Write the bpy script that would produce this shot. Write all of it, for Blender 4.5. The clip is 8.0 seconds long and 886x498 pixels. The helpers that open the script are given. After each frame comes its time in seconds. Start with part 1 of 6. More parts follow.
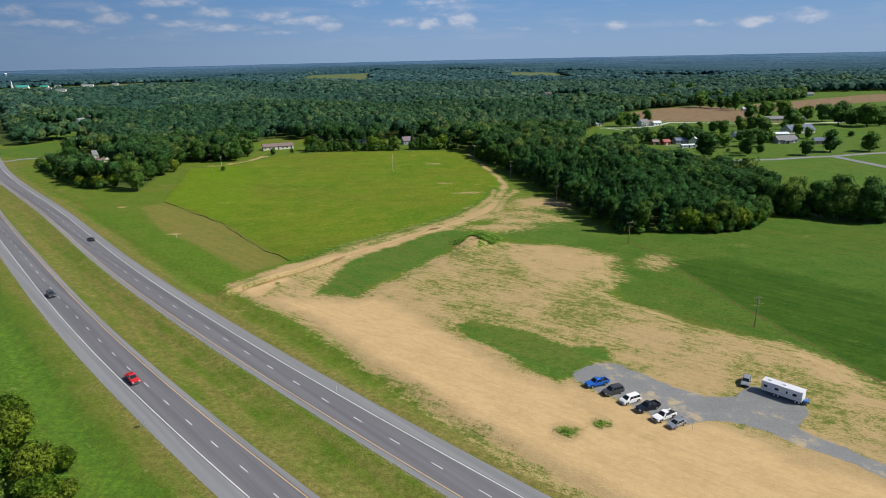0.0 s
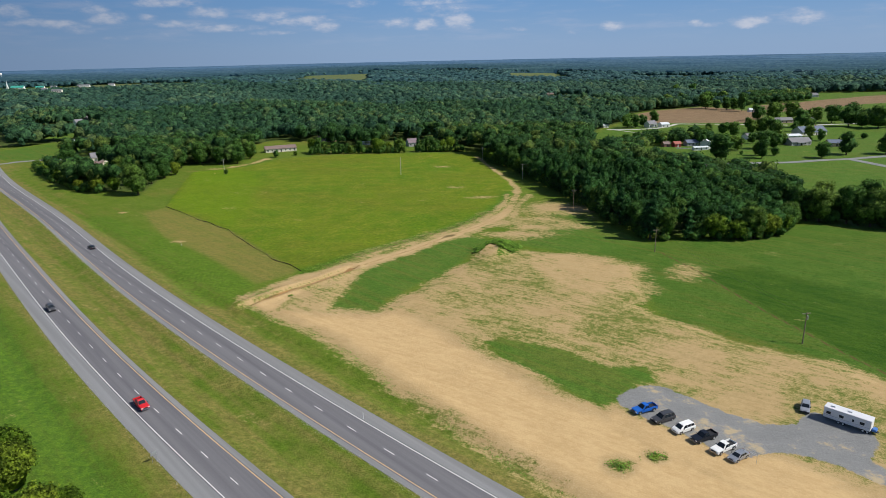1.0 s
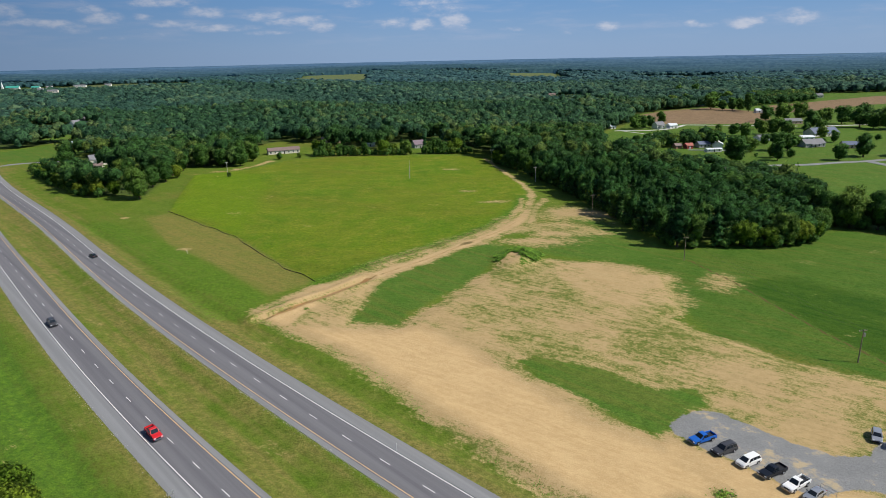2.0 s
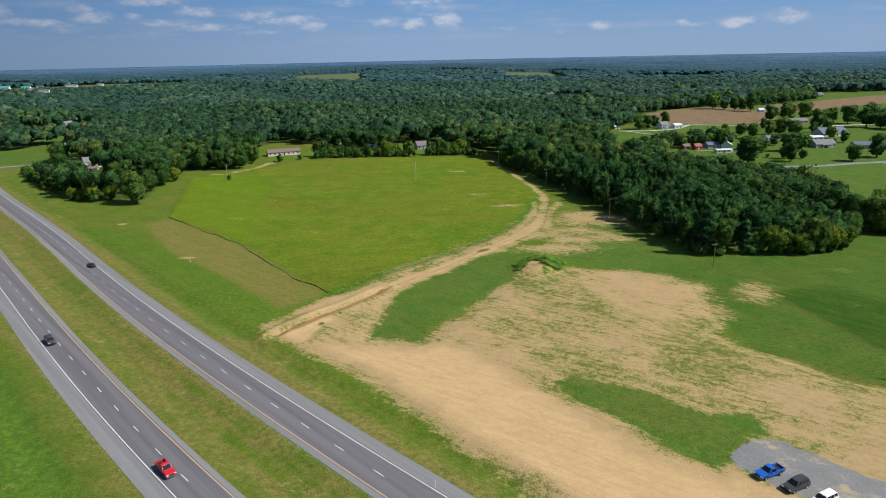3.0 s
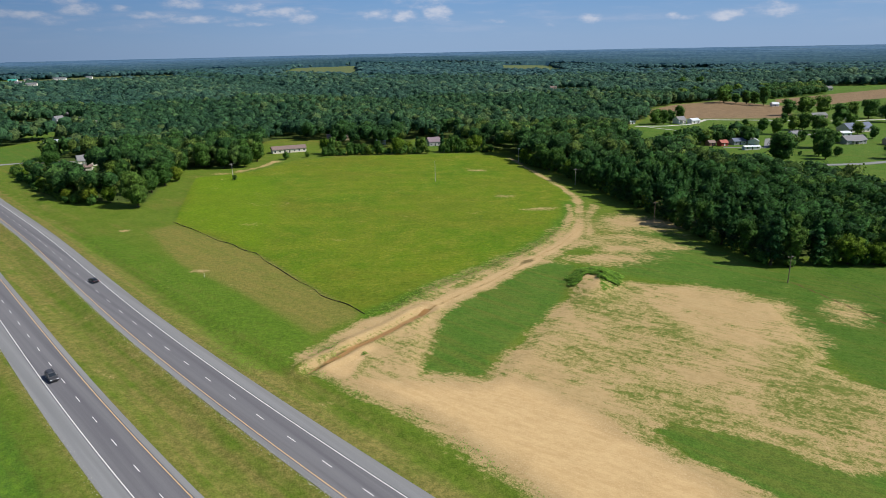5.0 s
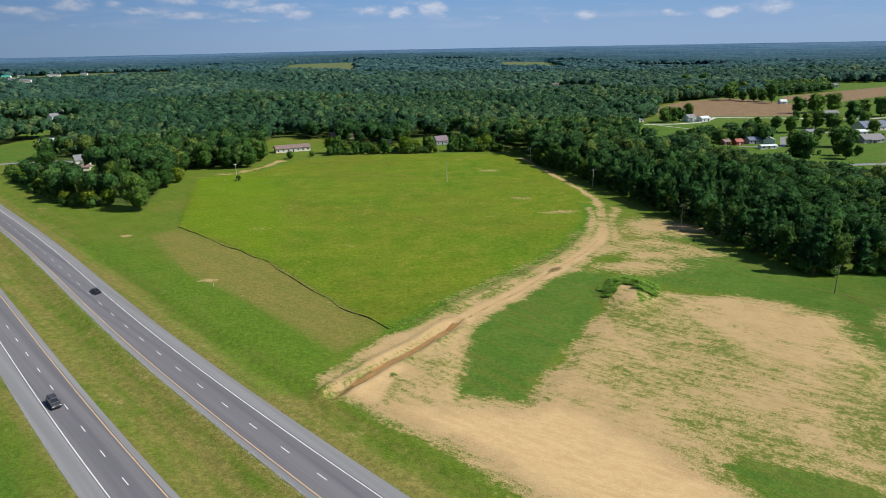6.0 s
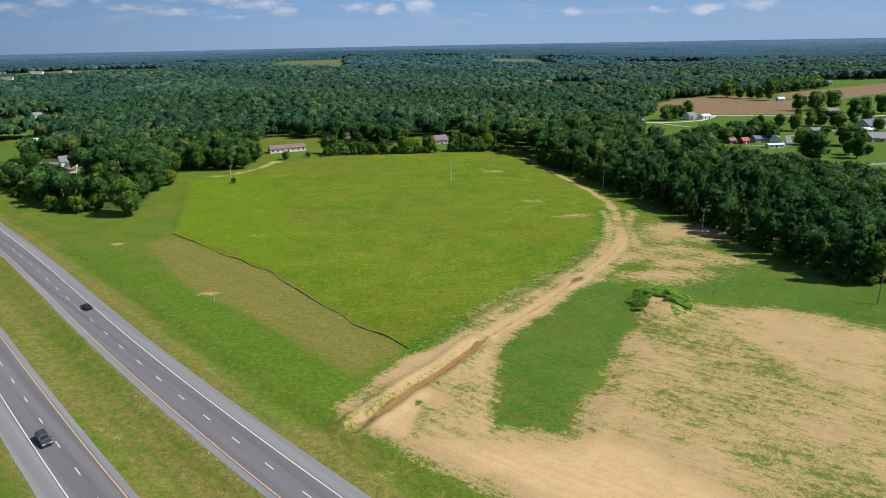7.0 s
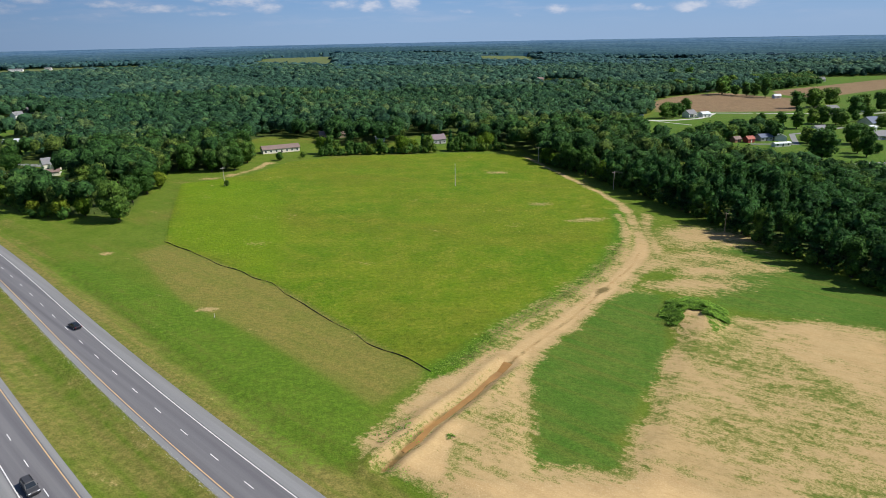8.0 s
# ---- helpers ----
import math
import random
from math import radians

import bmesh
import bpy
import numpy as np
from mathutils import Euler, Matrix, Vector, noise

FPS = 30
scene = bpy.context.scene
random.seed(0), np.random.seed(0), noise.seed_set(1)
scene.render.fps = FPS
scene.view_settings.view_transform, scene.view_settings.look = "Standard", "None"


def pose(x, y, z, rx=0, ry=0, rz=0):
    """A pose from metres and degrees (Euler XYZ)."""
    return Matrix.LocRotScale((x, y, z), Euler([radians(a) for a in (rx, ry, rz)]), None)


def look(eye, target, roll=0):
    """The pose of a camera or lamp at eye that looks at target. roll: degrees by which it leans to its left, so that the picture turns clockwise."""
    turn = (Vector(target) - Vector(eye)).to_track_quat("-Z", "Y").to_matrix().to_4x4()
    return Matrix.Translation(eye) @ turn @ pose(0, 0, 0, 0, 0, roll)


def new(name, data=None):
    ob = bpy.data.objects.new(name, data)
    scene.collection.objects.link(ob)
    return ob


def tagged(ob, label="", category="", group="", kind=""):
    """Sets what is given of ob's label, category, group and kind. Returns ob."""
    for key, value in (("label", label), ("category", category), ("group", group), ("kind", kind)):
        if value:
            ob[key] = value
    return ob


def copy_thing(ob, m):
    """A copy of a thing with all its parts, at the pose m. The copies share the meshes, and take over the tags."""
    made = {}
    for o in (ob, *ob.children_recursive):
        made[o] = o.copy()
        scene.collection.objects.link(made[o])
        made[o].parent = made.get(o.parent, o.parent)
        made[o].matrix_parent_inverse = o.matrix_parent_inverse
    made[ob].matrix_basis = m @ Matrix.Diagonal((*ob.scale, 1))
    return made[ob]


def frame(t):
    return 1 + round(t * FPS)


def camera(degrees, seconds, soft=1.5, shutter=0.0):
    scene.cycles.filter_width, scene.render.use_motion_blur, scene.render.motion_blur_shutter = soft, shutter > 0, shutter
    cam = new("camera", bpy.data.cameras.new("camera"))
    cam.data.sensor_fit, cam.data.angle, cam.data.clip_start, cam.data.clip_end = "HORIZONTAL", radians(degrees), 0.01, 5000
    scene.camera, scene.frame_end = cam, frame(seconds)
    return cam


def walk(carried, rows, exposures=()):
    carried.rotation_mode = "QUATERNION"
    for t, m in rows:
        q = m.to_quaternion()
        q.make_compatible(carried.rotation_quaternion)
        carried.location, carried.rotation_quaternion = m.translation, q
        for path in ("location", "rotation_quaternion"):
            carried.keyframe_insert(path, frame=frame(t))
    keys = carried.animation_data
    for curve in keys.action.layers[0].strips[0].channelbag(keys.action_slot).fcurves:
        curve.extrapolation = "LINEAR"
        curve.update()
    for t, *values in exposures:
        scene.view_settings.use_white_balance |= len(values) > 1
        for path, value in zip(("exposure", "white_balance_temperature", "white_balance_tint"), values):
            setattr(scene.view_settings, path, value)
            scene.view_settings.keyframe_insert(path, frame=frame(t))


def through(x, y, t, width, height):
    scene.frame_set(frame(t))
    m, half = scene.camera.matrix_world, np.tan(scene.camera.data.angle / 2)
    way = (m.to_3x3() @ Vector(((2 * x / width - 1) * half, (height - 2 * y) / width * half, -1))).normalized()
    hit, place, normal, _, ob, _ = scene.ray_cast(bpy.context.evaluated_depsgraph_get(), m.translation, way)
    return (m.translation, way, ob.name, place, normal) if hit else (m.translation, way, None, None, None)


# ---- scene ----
cam = camera(69.35, 8.0, soft=0.6)
# seconds, eye x, y, z, yaw, pitch, roll
ROWS = [
    (0.0, -0.94, 3.03, 76.21, -0.373, -16.821, 1.218),
    (0.5, -5.09, 8.97, 76.21, -0.558, -16.820, 1.215),
    (1.0, -9.36, 14.95, 76.25, -0.683, -16.788, 1.179),
    (1.5, -13.69, 20.92, 76.25, -0.789, -16.784, 1.151),
    (3.0, -26.91, 39.25, 76.24, -1.661, -16.856, 1.187),
    (3.5, -31.18, 45.61, 76.24, -1.935, -16.963, 1.176),
    (4.0, -35.43, 51.92, 76.13, -2.100, -17.139, 1.140),
    (4.5, -39.74, 58.26, 76.03, -2.263, -17.304, 1.133),
    (5.0, -44.11, 64.69, 75.93, -2.467, -17.467, 1.125),
    (6.5, -57.28, 85.56, 75.93, -3.306, -17.912, 1.054),
    (7.0, -61.44, 92.91, 75.82, -3.968, -18.043, 1.047),
    (7.5, -65.50, 100.44, 75.63, -4.429, -18.155, 1.035),
    (8.0, -69.48, 107.89, 75.46, -5.210, -18.302, 1.047),
]
walk(cam, [(t, pose(x, y, z, 90 + pitch, roll, yaw)) for t, x, y, z, yaw, pitch, roll in ROWS], [(0.0, 0.03), (3.0, 0.05), (5.0, 0.11), (8.0, 0.21)])

# ---------------------------------------------------------------- light
SUN_AZIMUTH, SUN_HEIGHT = radians(103.0), radians(46.0)      # clockwise from +y
TO_SUN = Vector((math.sin(SUN_AZIMUTH) * math.cos(SUN_HEIGHT), math.cos(SUN_AZIMUTH) * math.cos(SUN_HEIGHT), math.sin(SUN_HEIGHT)))
scene.view_settings.exposure = 0.0


class Nodes:
    """Short spelling for building a node tree."""

    def __init__(self, tree):
        self.tree = tree
        tree.nodes.clear()

    def add(self, kind, **settings):
        node = self.tree.nodes.new("ShaderNode" + kind)
        for key, value in settings.items():
            if key == "op":
                node.operation = value
            elif key == "blend":
                node.blend_type = value
        return node

    def put(self, socket, value):
        if isinstance(value, bpy.types.NodeSocket):
            self.tree.links.new(value, socket)
        elif hasattr(socket, "default_value"):
            if isinstance(value, tuple) and len(value) == 3 and socket.type == "RGBA":
                value = (*value, 1.0)
            socket.default_value = value

    def math(self, op, a, b=0.0, c=0.0, clamp=False):
        n = self.add("Math", op=op)
        n.use_clamp = clamp
        for k, v in enumerate((a, b, c)):
            self.put(n.inputs[k], v)
        return n.outputs[0]

    def mix(self, factor, a, b, blend="MIX"):
        n = self.tree.nodes.new("ShaderNodeMix")
        n.data_type, n.blend_type = "RGBA", blend
        self.put(n.inputs[0], factor), self.put(n.inputs[6], a), self.put(n.inputs[7], b)
        return n.outputs[2]

    def ramp(self, value, low, high):
        n = self.add("MapRange")
        n.interpolation_type = "SMOOTHSTEP"
        self.put(n.inputs[0], value), self.put(n.inputs[1], low), self.put(n.inputs[2], high)
        return n.outputs[0]

    def noise(self, vector, scale, detail=3.0, rough=0.6):
        n = self.add("TexNoise")
        self.put(n.inputs["Vector"], vector), self.put(n.inputs["Scale"], scale)
        self.put(n.inputs["Detail"], detail), self.put(n.inputs["Roughness"], rough)
        return n.outputs[0]

    def stretch(self, vector, sx, sy, sz=1.0, turn=0.0):
        n = self.add("Mapping")
        n.vector_type = "TEXTURE"
        self.put(n.inputs["Vector"], vector)
        n.inputs["Scale"].default_value = (1 / sx, 1 / sy, 1 / sz)
        n.inputs["Rotation"].default_value = (0, 0, radians(turn))
        return n.outputs[0]

    def attribute(self, name):
        n = self.add("Attribute")
        n.attribute_name = name
        return n.outputs["Fac"]

    def place(self):
        return self.add("NewGeometry").outputs["Position"]


world = bpy.data.worlds.new("sky")
scene.world = world
world.use_nodes = True
W = Nodes(world.node_tree)
sky = W.add("TexSky")
sky.sky_type = "NISHITA"
sky.sun_disc = False
sky.sun_elevation, sky.sun_rotation = SUN_HEIGHT, SUN_AZIMUTH
sky.air_density, sky.dust_density, sky.ozone_density, sky.altitude = 1.0, 0.4, 2.5, 200.0
ray_way = W.add("TexCoord").outputs["Generated"]
split = W.add("SeparateXYZ")
W.put(split.inputs[0], ray_way)
azimuth = W.math("MULTIPLY", W.math("ARCTAN2", split.outputs[0], split.outputs[1]), 57.2958)
height = W.math("MULTIPLY", W.math("ARCSINE", split.outputs[2]), 57.2958)
# fair-weather cumulus: azimuth, height, half width, half height, weight
CLOUDS = []
CLOUDS += [(-31.9, 3.58, 1.5, 0.69, .9), (-30.0, 2.84, 3.1, 0.48, .8), (-27.5, 2.45, 1.4, 0.48, .8), (-26.7, 3.92, 1.7, 0.69, .8), (-25.3, 3.21, 2.1, 0.69, .9), (-22.9, 3.34, 1.0, 0.42, .8), (-25.1, 1.78, 1.2, 0.28, .6), (-21.3, 4.37, 3.5, 0.55, .9), (-18.3, 3.68, 2.1, 0.69, .9), (-20.3, 2.80, 2.4, 0.42, .9), (-17.4, 2.48, 3.5, 0.42, .9), (-13.7, 3.40, 2.1, 0.55, 1.)]
CLOUDS += [(-10.6, 2.94, 3.1, 0.62, 1.), (-9.2, 2.61, 1.4, 0.69, 1.1), (-13.6, 2.09, 2.1, 0.28, .8), (-6.3, 4.34, 1.7, 0.55, .9), (-3.1, 2.73, 1.7, 0.62, .9), (-0.7, 2.60, 1.4, 0.69, .9), (2.1, 2.72, 1.4, 0.97, 1.1), (0.7, 3.77, 2.8, 0.83, .8), (-0.2, 4.32, 3.5, 0.42, .9), (14.7, 2.06, 1.2, 0.55, 1.), (21.1, 2.06, 0.7, 0.42, .9), (22.4, 1.89, 1.1, 0.28, .7)]
CLOUDS += [(25.0, 2.04, 1.7, 0.62, 1.), (28.6, 2.29, 1.7, 0.76, 1.), (6.9, 2.06, 1.2, 0.28, .6), (-22.1, 2.01, 1.4, 0.28, .6), (11.6, 1.63, 0.8, 0.28, .5), (-38.0, 3.2, 2.5, .6, .9), (8.0, 7.0, 4.0, .8, .9), (-12.0, 6.5, 4.0, .8, .9), (-30.0, 6.5, 5.0, .8, .9), (36.0, 6.0, 4.0, .8, .9)]
spread = 0.0
for cloud_az, cloud_el, half_w, half_h, weight in CLOUDS:
    u = W.math("DIVIDE", W.math("SUBTRACT", azimuth, cloud_az), half_w * 1.2)
    v = W.math("DIVIDE", W.math("SUBTRACT", height, cloud_el), half_h)
    r2 = W.math("ADD", W.math("MULTIPLY", u, u), W.math("MULTIPLY", v, v))
    spot = W.math("MULTIPLY", W.math("SUBTRACT", 1.0, r2, clamp=True), weight)
    spread = W.math("MAXIMUM", spread, spot)
cloud_grain = W.noise(W.stretch(ray_way, 1.0, 1.0, 2.4), 36.0, 7.0, 0.62)
cloud_field = W.noise(W.stretch(ray_way, 1.0, 1.0, 7.0), 9.0, 4.0, 0.6)
billow = W.math("MULTIPLY_ADD", W.math("POWER", spread, 0.7), 0.55, cloud_grain)
veil = W.math("MULTIPLY", W.ramp(cloud_field, 0.46, 0.8), W.ramp(height, 0.2, 2.5))
cover = W.math("MAXIMUM", W.math("MULTIPLY", W.ramp(billow, 0.66, 1.2), 0.50), W.math("MULTIPLY", veil, 0.36), clamp=True)
cloud_tone = W.mix(W.ramp(billow, 0.75, 1.15), (4.4, 4.7, 5.8), (7.2, 6.9, 7.0))
low_air = W.mix(W.ramp(height, -0.5, 5.5), (2.15, 3.40, 5.35), (1.20, 2.75, 5.3))
air = W.mix(W.math("MULTIPLY", W.ramp(height, 30.0, 3.0), 0.9), sky.outputs[0], low_air)
side = W.ramp(azimuth, -48.0, 4.0)
background = W.add("Background")
W.put(background.inputs[0], W.mix(1.0, W.mix(cover, air, cloud_tone), W.mix(side, (0.57, 0.61, 0.67), (1.04, 1.04, 1.06)), "MULTIPLY"))
background.inputs[1].default_value = 0.1
W.tree.links.new(background.outputs[0], W.add("OutputWorld").inputs[0])

sun_data = bpy.data.lights.new("sun", "SUN")
sun_data.energy, sun_data.angle, sun_data.color = 5.0, radians(0.53), (1.0, 0.95, 0.86)
sun = new("sun", sun_data)
sun.matrix_world = look(TO_SUN * 900, (0, 0, 0))


# ---------------------------------------------------------------- materials
def material(name, rough=0.8, metal=0.0, spec=0.3):
    m = bpy.data.materials.new(name)
    m.use_nodes = True
    n = Nodes(m.node_tree)
    shader = n.add("BsdfPrincipled")
    shader.inputs["Roughness"].default_value = rough
    shader.inputs["Metallic"].default_value = metal
    shader.inputs["Specular IOR Level"].default_value = spec
    n.tree.links.new(shader.outputs[0], n.add("OutputMaterial").inputs[0])
    return m, n, shader


def surface(name, colour, rough=0.8, metal=0.0, spec=0.3, vary=0.25, scale=0.6, fine=6.0, by_object=0.0):
    """A plain surface with blotches and fine grain."""
    m, n, shader = material(name, rough, metal, spec)
    p = n.place()
    blotch = n.math("MULTIPLY_ADD", n.math("SUBTRACT", n.noise(p, scale, 4.0), 0.5), vary * 2, 1.0)
    grain = n.math("MULTIPLY_ADD", n.math("SUBTRACT", n.noise(p, fine, 2.0), 0.5), vary, blotch)
    if by_object:
        grain = n.math("MULTIPLY_ADD", n.math("SUBTRACT", n.add("ObjectInfo").outputs["Random"], 0.5), by_object, grain)
    tone = n.add("VectorMath", op="SCALE")
    tone.inputs[0].default_value = colour
    n.put(tone.inputs["Scale"], grain)
    n.put(shader.inputs["Base Color"], tone.outputs[0])
    return m


def leaf_material(name, dark, light, hue=(0.16, 0.15, 0.03), by="island", through=0.25, detail=1.9, low=(0.28, 0.32, 0.34), relief=1.0):
    """Foliage: every clump and every tree has a tone of its own; noise paints the shade between tufts into the colour.
    """
    m, n, shader = material(name, 0.7, 0.0, 0.08)
    info = n.add("NewGeometry")
    random_clump = info.outputs["Random Per Island"]
    tree_tone = n.attribute("tree_tone") if by == "attribute" else n.add("ObjectInfo").outputs["Random"]
    big = n.noise(info.outputs["Position"], 0.012, 3.0)
    colour = n.mix(n.math("MULTIPLY_ADD", random_clump, 0.35, n.math("MULTIPLY", tree_tone, 0.6)), dark, light)
    colour = n.mix(n.math("MULTIPLY", n.ramp(n.math("ADD", tree_tone, n.math("MULTIPLY", big, 0.5)), 0.85, 1.2), 0.55), colour, hue)
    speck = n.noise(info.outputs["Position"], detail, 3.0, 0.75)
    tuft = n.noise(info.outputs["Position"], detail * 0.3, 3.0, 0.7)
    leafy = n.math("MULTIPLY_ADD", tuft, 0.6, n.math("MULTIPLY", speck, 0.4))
    # shade of the gaps between tufts painted in: hollows darker, raised tufts lighter
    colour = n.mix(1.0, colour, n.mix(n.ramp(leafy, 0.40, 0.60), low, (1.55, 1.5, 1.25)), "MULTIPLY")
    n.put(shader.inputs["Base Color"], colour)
    rough_leaf = n.add("Bump")
    rough_leaf.inputs["Strength"].default_value, rough_leaf.inputs["Distance"].default_value = relief, 3.2 / detail
    n.put(rough_leaf.inputs["Height"], leafy)
    n.tree.links.new(rough_leaf.outputs[0], shader.inputs["Normal"])
    glow = n.add("BsdfTranslucent")
    n.put(glow.inputs[0], n.mix(0.4, colour, (0.10, 0.19, 0.035)))
    both = n.add("MixShader")
    both.inputs[0].default_value = through
    n.tree.links.new(shader.outputs[0], both.inputs[1])
    n.tree.links.new(glow.outputs[0], both.inputs[2])
    output = [k for k in n.tree.nodes if k.type == "OUTPUT_MATERIAL"][0]
    n.tree.links.new(both.outputs[0], output.inputs[0])
    return m


def ground_material():
    m, n, shader = material("ground", 0.95, 0.0, 0.1)
    p = n.place()
    big, mid = n.noise(p, 0.018, 4.0), n.noise(p, 0.11, 4.0, 0.65)
    fine, tiny = n.noise(p, 0.7, 4.0, 0.7), n.noise(p, 2.6, 3.0, 0.7)
    streak = n.noise(n.stretch(p, 0.14, 0.85, 1, -38), 1.0, 6.0, 0.68)
    mow = n.noise(n.stretch(p, 0.012, 0.35, 1, -46.5), 1.0, 4.0, 0.6)
    # grass of the verges and meadow
    verge = n.mix(n.ramp(mid, 0.3, 0.7), (0.092, 0.150, 0.014), (0.126, 0.172, 0.022))
    verge = n.mix(n.ramp(n.math("ADD", big, n.math("MULTIPLY", mow, 0.5)), 0.74, 0.98), verge, (0.155, 0.160, 0.030))
    lush = n.mix(n.ramp(n.math("MULTIPLY_ADD", big, 0.6, n.math("MULTIPLY", mid, 0.4)), 0.36, 0.64), (0.100, 0.178, 0.007), (0.158, 0.196, 0.012))
    lush = n.mix(n.ramp(n.math("MULTIPLY_ADD", mid, 0.6, n.math("MULTIPLY", fine, 0.5)), 0.52, 0.72), lush, (0.168, 0.194, 0.020))
    lush = n.mix(n.math("MULTIPLY", n.ramp(big, 0.56, 0.70), 0.35), lush, (0.080, 0.138, 0.010))
    lush = n.mix(n.math("MULTIPLY", n.ramp(n.noise(n.stretch(p, 0.006, 0.03, 1, -20), 1.0, 3.0, 0.6), 0.5, 0.7), 0.5), lush, (0.150, 0.152, 0.016))
    tuft = n.ramp(n.noise(p, 0.42, 4.0, 0.7), 0.56, 0.68)
    lush = n.mix(n.math("MULTIPLY", tuft, 0.55), lush, (0.070, 0.125, 0.008))
    lush = n.mix(n.math("MULTIPLY", n.ramp(n.noise(p, 0.33, 4.0, 0.75), 0.60, 0.72), 0.4), lush, (0.215, 0.215, 0.030))
    lush = n.mix(n.math("MULTIPLY", n.ramp(n.attribute("vivid"), -0.4, 0.6), 0.6), lush, (0.128, 0.215, 0.006))
    lush = n.mix(1.0, lush, n.mix(n.ramp(n.math("MULTIPLY_ADD", n.noise(p, 0.055, 3.0, 0.6), 0.3, n.math("MULTIPLY", n.noise(p, 0.9, 3.0, 0.75), 0.7)), 0.40, 0.60), (0.86, 0.88, 1.0), (1.08, 1.07, 1.1)), "MULTIPLY")
    mown = n.mix(n.ramp(n.math("MULTIPLY_ADD", mow, 0.5, n.math("MULTIPLY", mid, 0.5)), 0.35, 0.65), (0.208, 0.180, 0.048), (0.158, 0.168, 0.034))
    deep = n.mix(n.ramp(n.math("MULTIPLY_ADD", mow, 0.5, n.math("MULTIPLY", mid, 0.5)), 0.35, 0.65), (0.030, 0.082, 0.006), (0.056, 0.112, 0.010))
    lawn = n.mix(n.ramp(mid, 0.3, 0.7), (0.066, 0.142, 0.017), (0.095, 0.160, 0.024))
    lawn = n.mix(n.math("MULTIPLY", n.ramp(n.math("MULTIPLY_ADD", mow, 0.8, n.math("MULTIPLY", big, 0.4)), 0.55, 0.76), 0.6), lawn, (0.128, 0.138, 0.028))
    wood = n.mix(n.ramp(fine, 0.3, 0.7), (0.045, 0.070, 0.016), (0.08, 0.11, 0.026))
    pasture = n.mix(n.ramp(mid, 0.3, 0.7), (0.105, 0.138, 0.056), (0.135, 0.155, 0.066))
    tilled = n.mix(n.ramp(mid, 0.3, 0.7), (0.205, 0.135, 0.082), (0.255, 0.172, 0.105))
    dry = n.math("ADD", n.attribute("dry"), n.math("MULTIPLY_ADD", n.math("SUBTRACT", mow, 0.5), 1.4, n.math("SUBTRACT", mid, 0.5)))
    verge = n.mix(n.ramp(dry, 0.15, 0.95), verge, n.mix(n.ramp(fine, 0.3, 0.7), (0.165, 0.150, 0.040), (0.225, 0.190, 0.060)))
    colour = verge
    for mask, other, wobble in (("lush", lush, 1.2), ("lawn", lawn, 3.0), ("deep", deep, 6.0), ("mown", mown, 2.5), ("pasture", pasture, 3.0), ("tilled", tilled, 2.0), ("wood", wood, 5.0), ("weedy", n.mix(n.ramp(fine, 0.3, 0.7), (0.062, 0.136, 0.010), (0.104, 0.190, 0.016)), 2.5)):
        edge = n.math("MULTIPLY_ADD", n.math("SUBTRACT", fine, 0.5), wobble, n.attribute(mask))
        colour = n.mix(n.ramp(edge, -0.8, 0.8), colour, other)
    # blades and tussocks
    colour = n.mix(n.ramp(n.math("MULTIPLY_ADD", tiny, 0.6, n.math("MULTIPLY", fine, 0.5)), 0.35, 0.8), n.mix(1.0, colour, (0.64, 0.70, 0.64), "MULTIPLY"), n.mix(1.0, colour, (1.28, 1.24, 1.18), "MULTIPLY"))
    # bare soil, with scraps of grass and wheel marks
    soil = n.mix(n.ramp(mid, 0.3, 0.7), (0.375, 0.262, 0.126), (0.455, 0.328, 0.166))
    soil = n.mix(n.math("MULTIPLY", n.ramp(streak, 0.42, 0.68), 0.6), soil, (0.420, 0.280, 0.128))
    soil = n.mix(n.ramp(tiny, 0.42, 0.78), soil, (0.50, 0.372, 0.200))
    rut = n.noise(n.stretch(p, 0.03, 1.3, 1, -47), 1.0, 3.0, 0.5)
    soil = n.mix(n.math("MULTIPLY", n.ramp(rut, 0.55, 0.64), 0.35), soil, (0.385, 0.250, 0.115))
    clod = n.noise(n.stretch(p, 1.3, 3.2, 1, -40), 1.0, 3.0, 0.7)
    soil = n.mix(n.math("MULTIPLY", n.ramp(clod, 0.54, 0.72), 0.5), soil, (0.36, 0.235, 0.105))
    soil = n.mix(n.math("MULTIPLY", n.ramp(big, 0.5, 0.72), 0.4), soil, (0.53, 0.350, 0.165))
    packed = n.math("MULTIPLY", n.ramp(n.math("MULTIPLY_ADD", n.math("SUBTRACT", mid, 0.5), 1.5, n.attribute("bare")), 0.5, 1.8), 0.7)
    soil = n.mix(packed, soil, n.mix(n.ramp(n.math("MULTIPLY_ADD", streak, 0.6, n.math("MULTIPLY", fine, 0.4)), 0.38, 0.62), (0.490, 0.330, 0.154), (0.590, 0.416, 0.212)))
    sparse = n.math("MULTIPLY", n.math("SUBTRACT", 1.0, n.ramp(n.attribute("bare"), 0.10, 0.75)), 0.55)
    soil = n.mix(sparse, soil, n.mix(n.ramp(n.math("MULTIPLY_ADD", streak, 0.5, n.math("MULTIPLY", fine, 0.5)), 0.4, 0.6), (0.265, 0.200, 0.084), (0.405, 0.295, 0.142)))
    broad = n.noise(n.stretch(p, 0.05, 0.09, 1, -35), 1.0, 4.0, 0.6)
    patch = n.math("MULTIPLY_ADD", n.math("SUBTRACT", streak, 0.5), 2.6, n.math("MULTIPLY", n.math("SUBTRACT", mid, 0.5), 1.4))
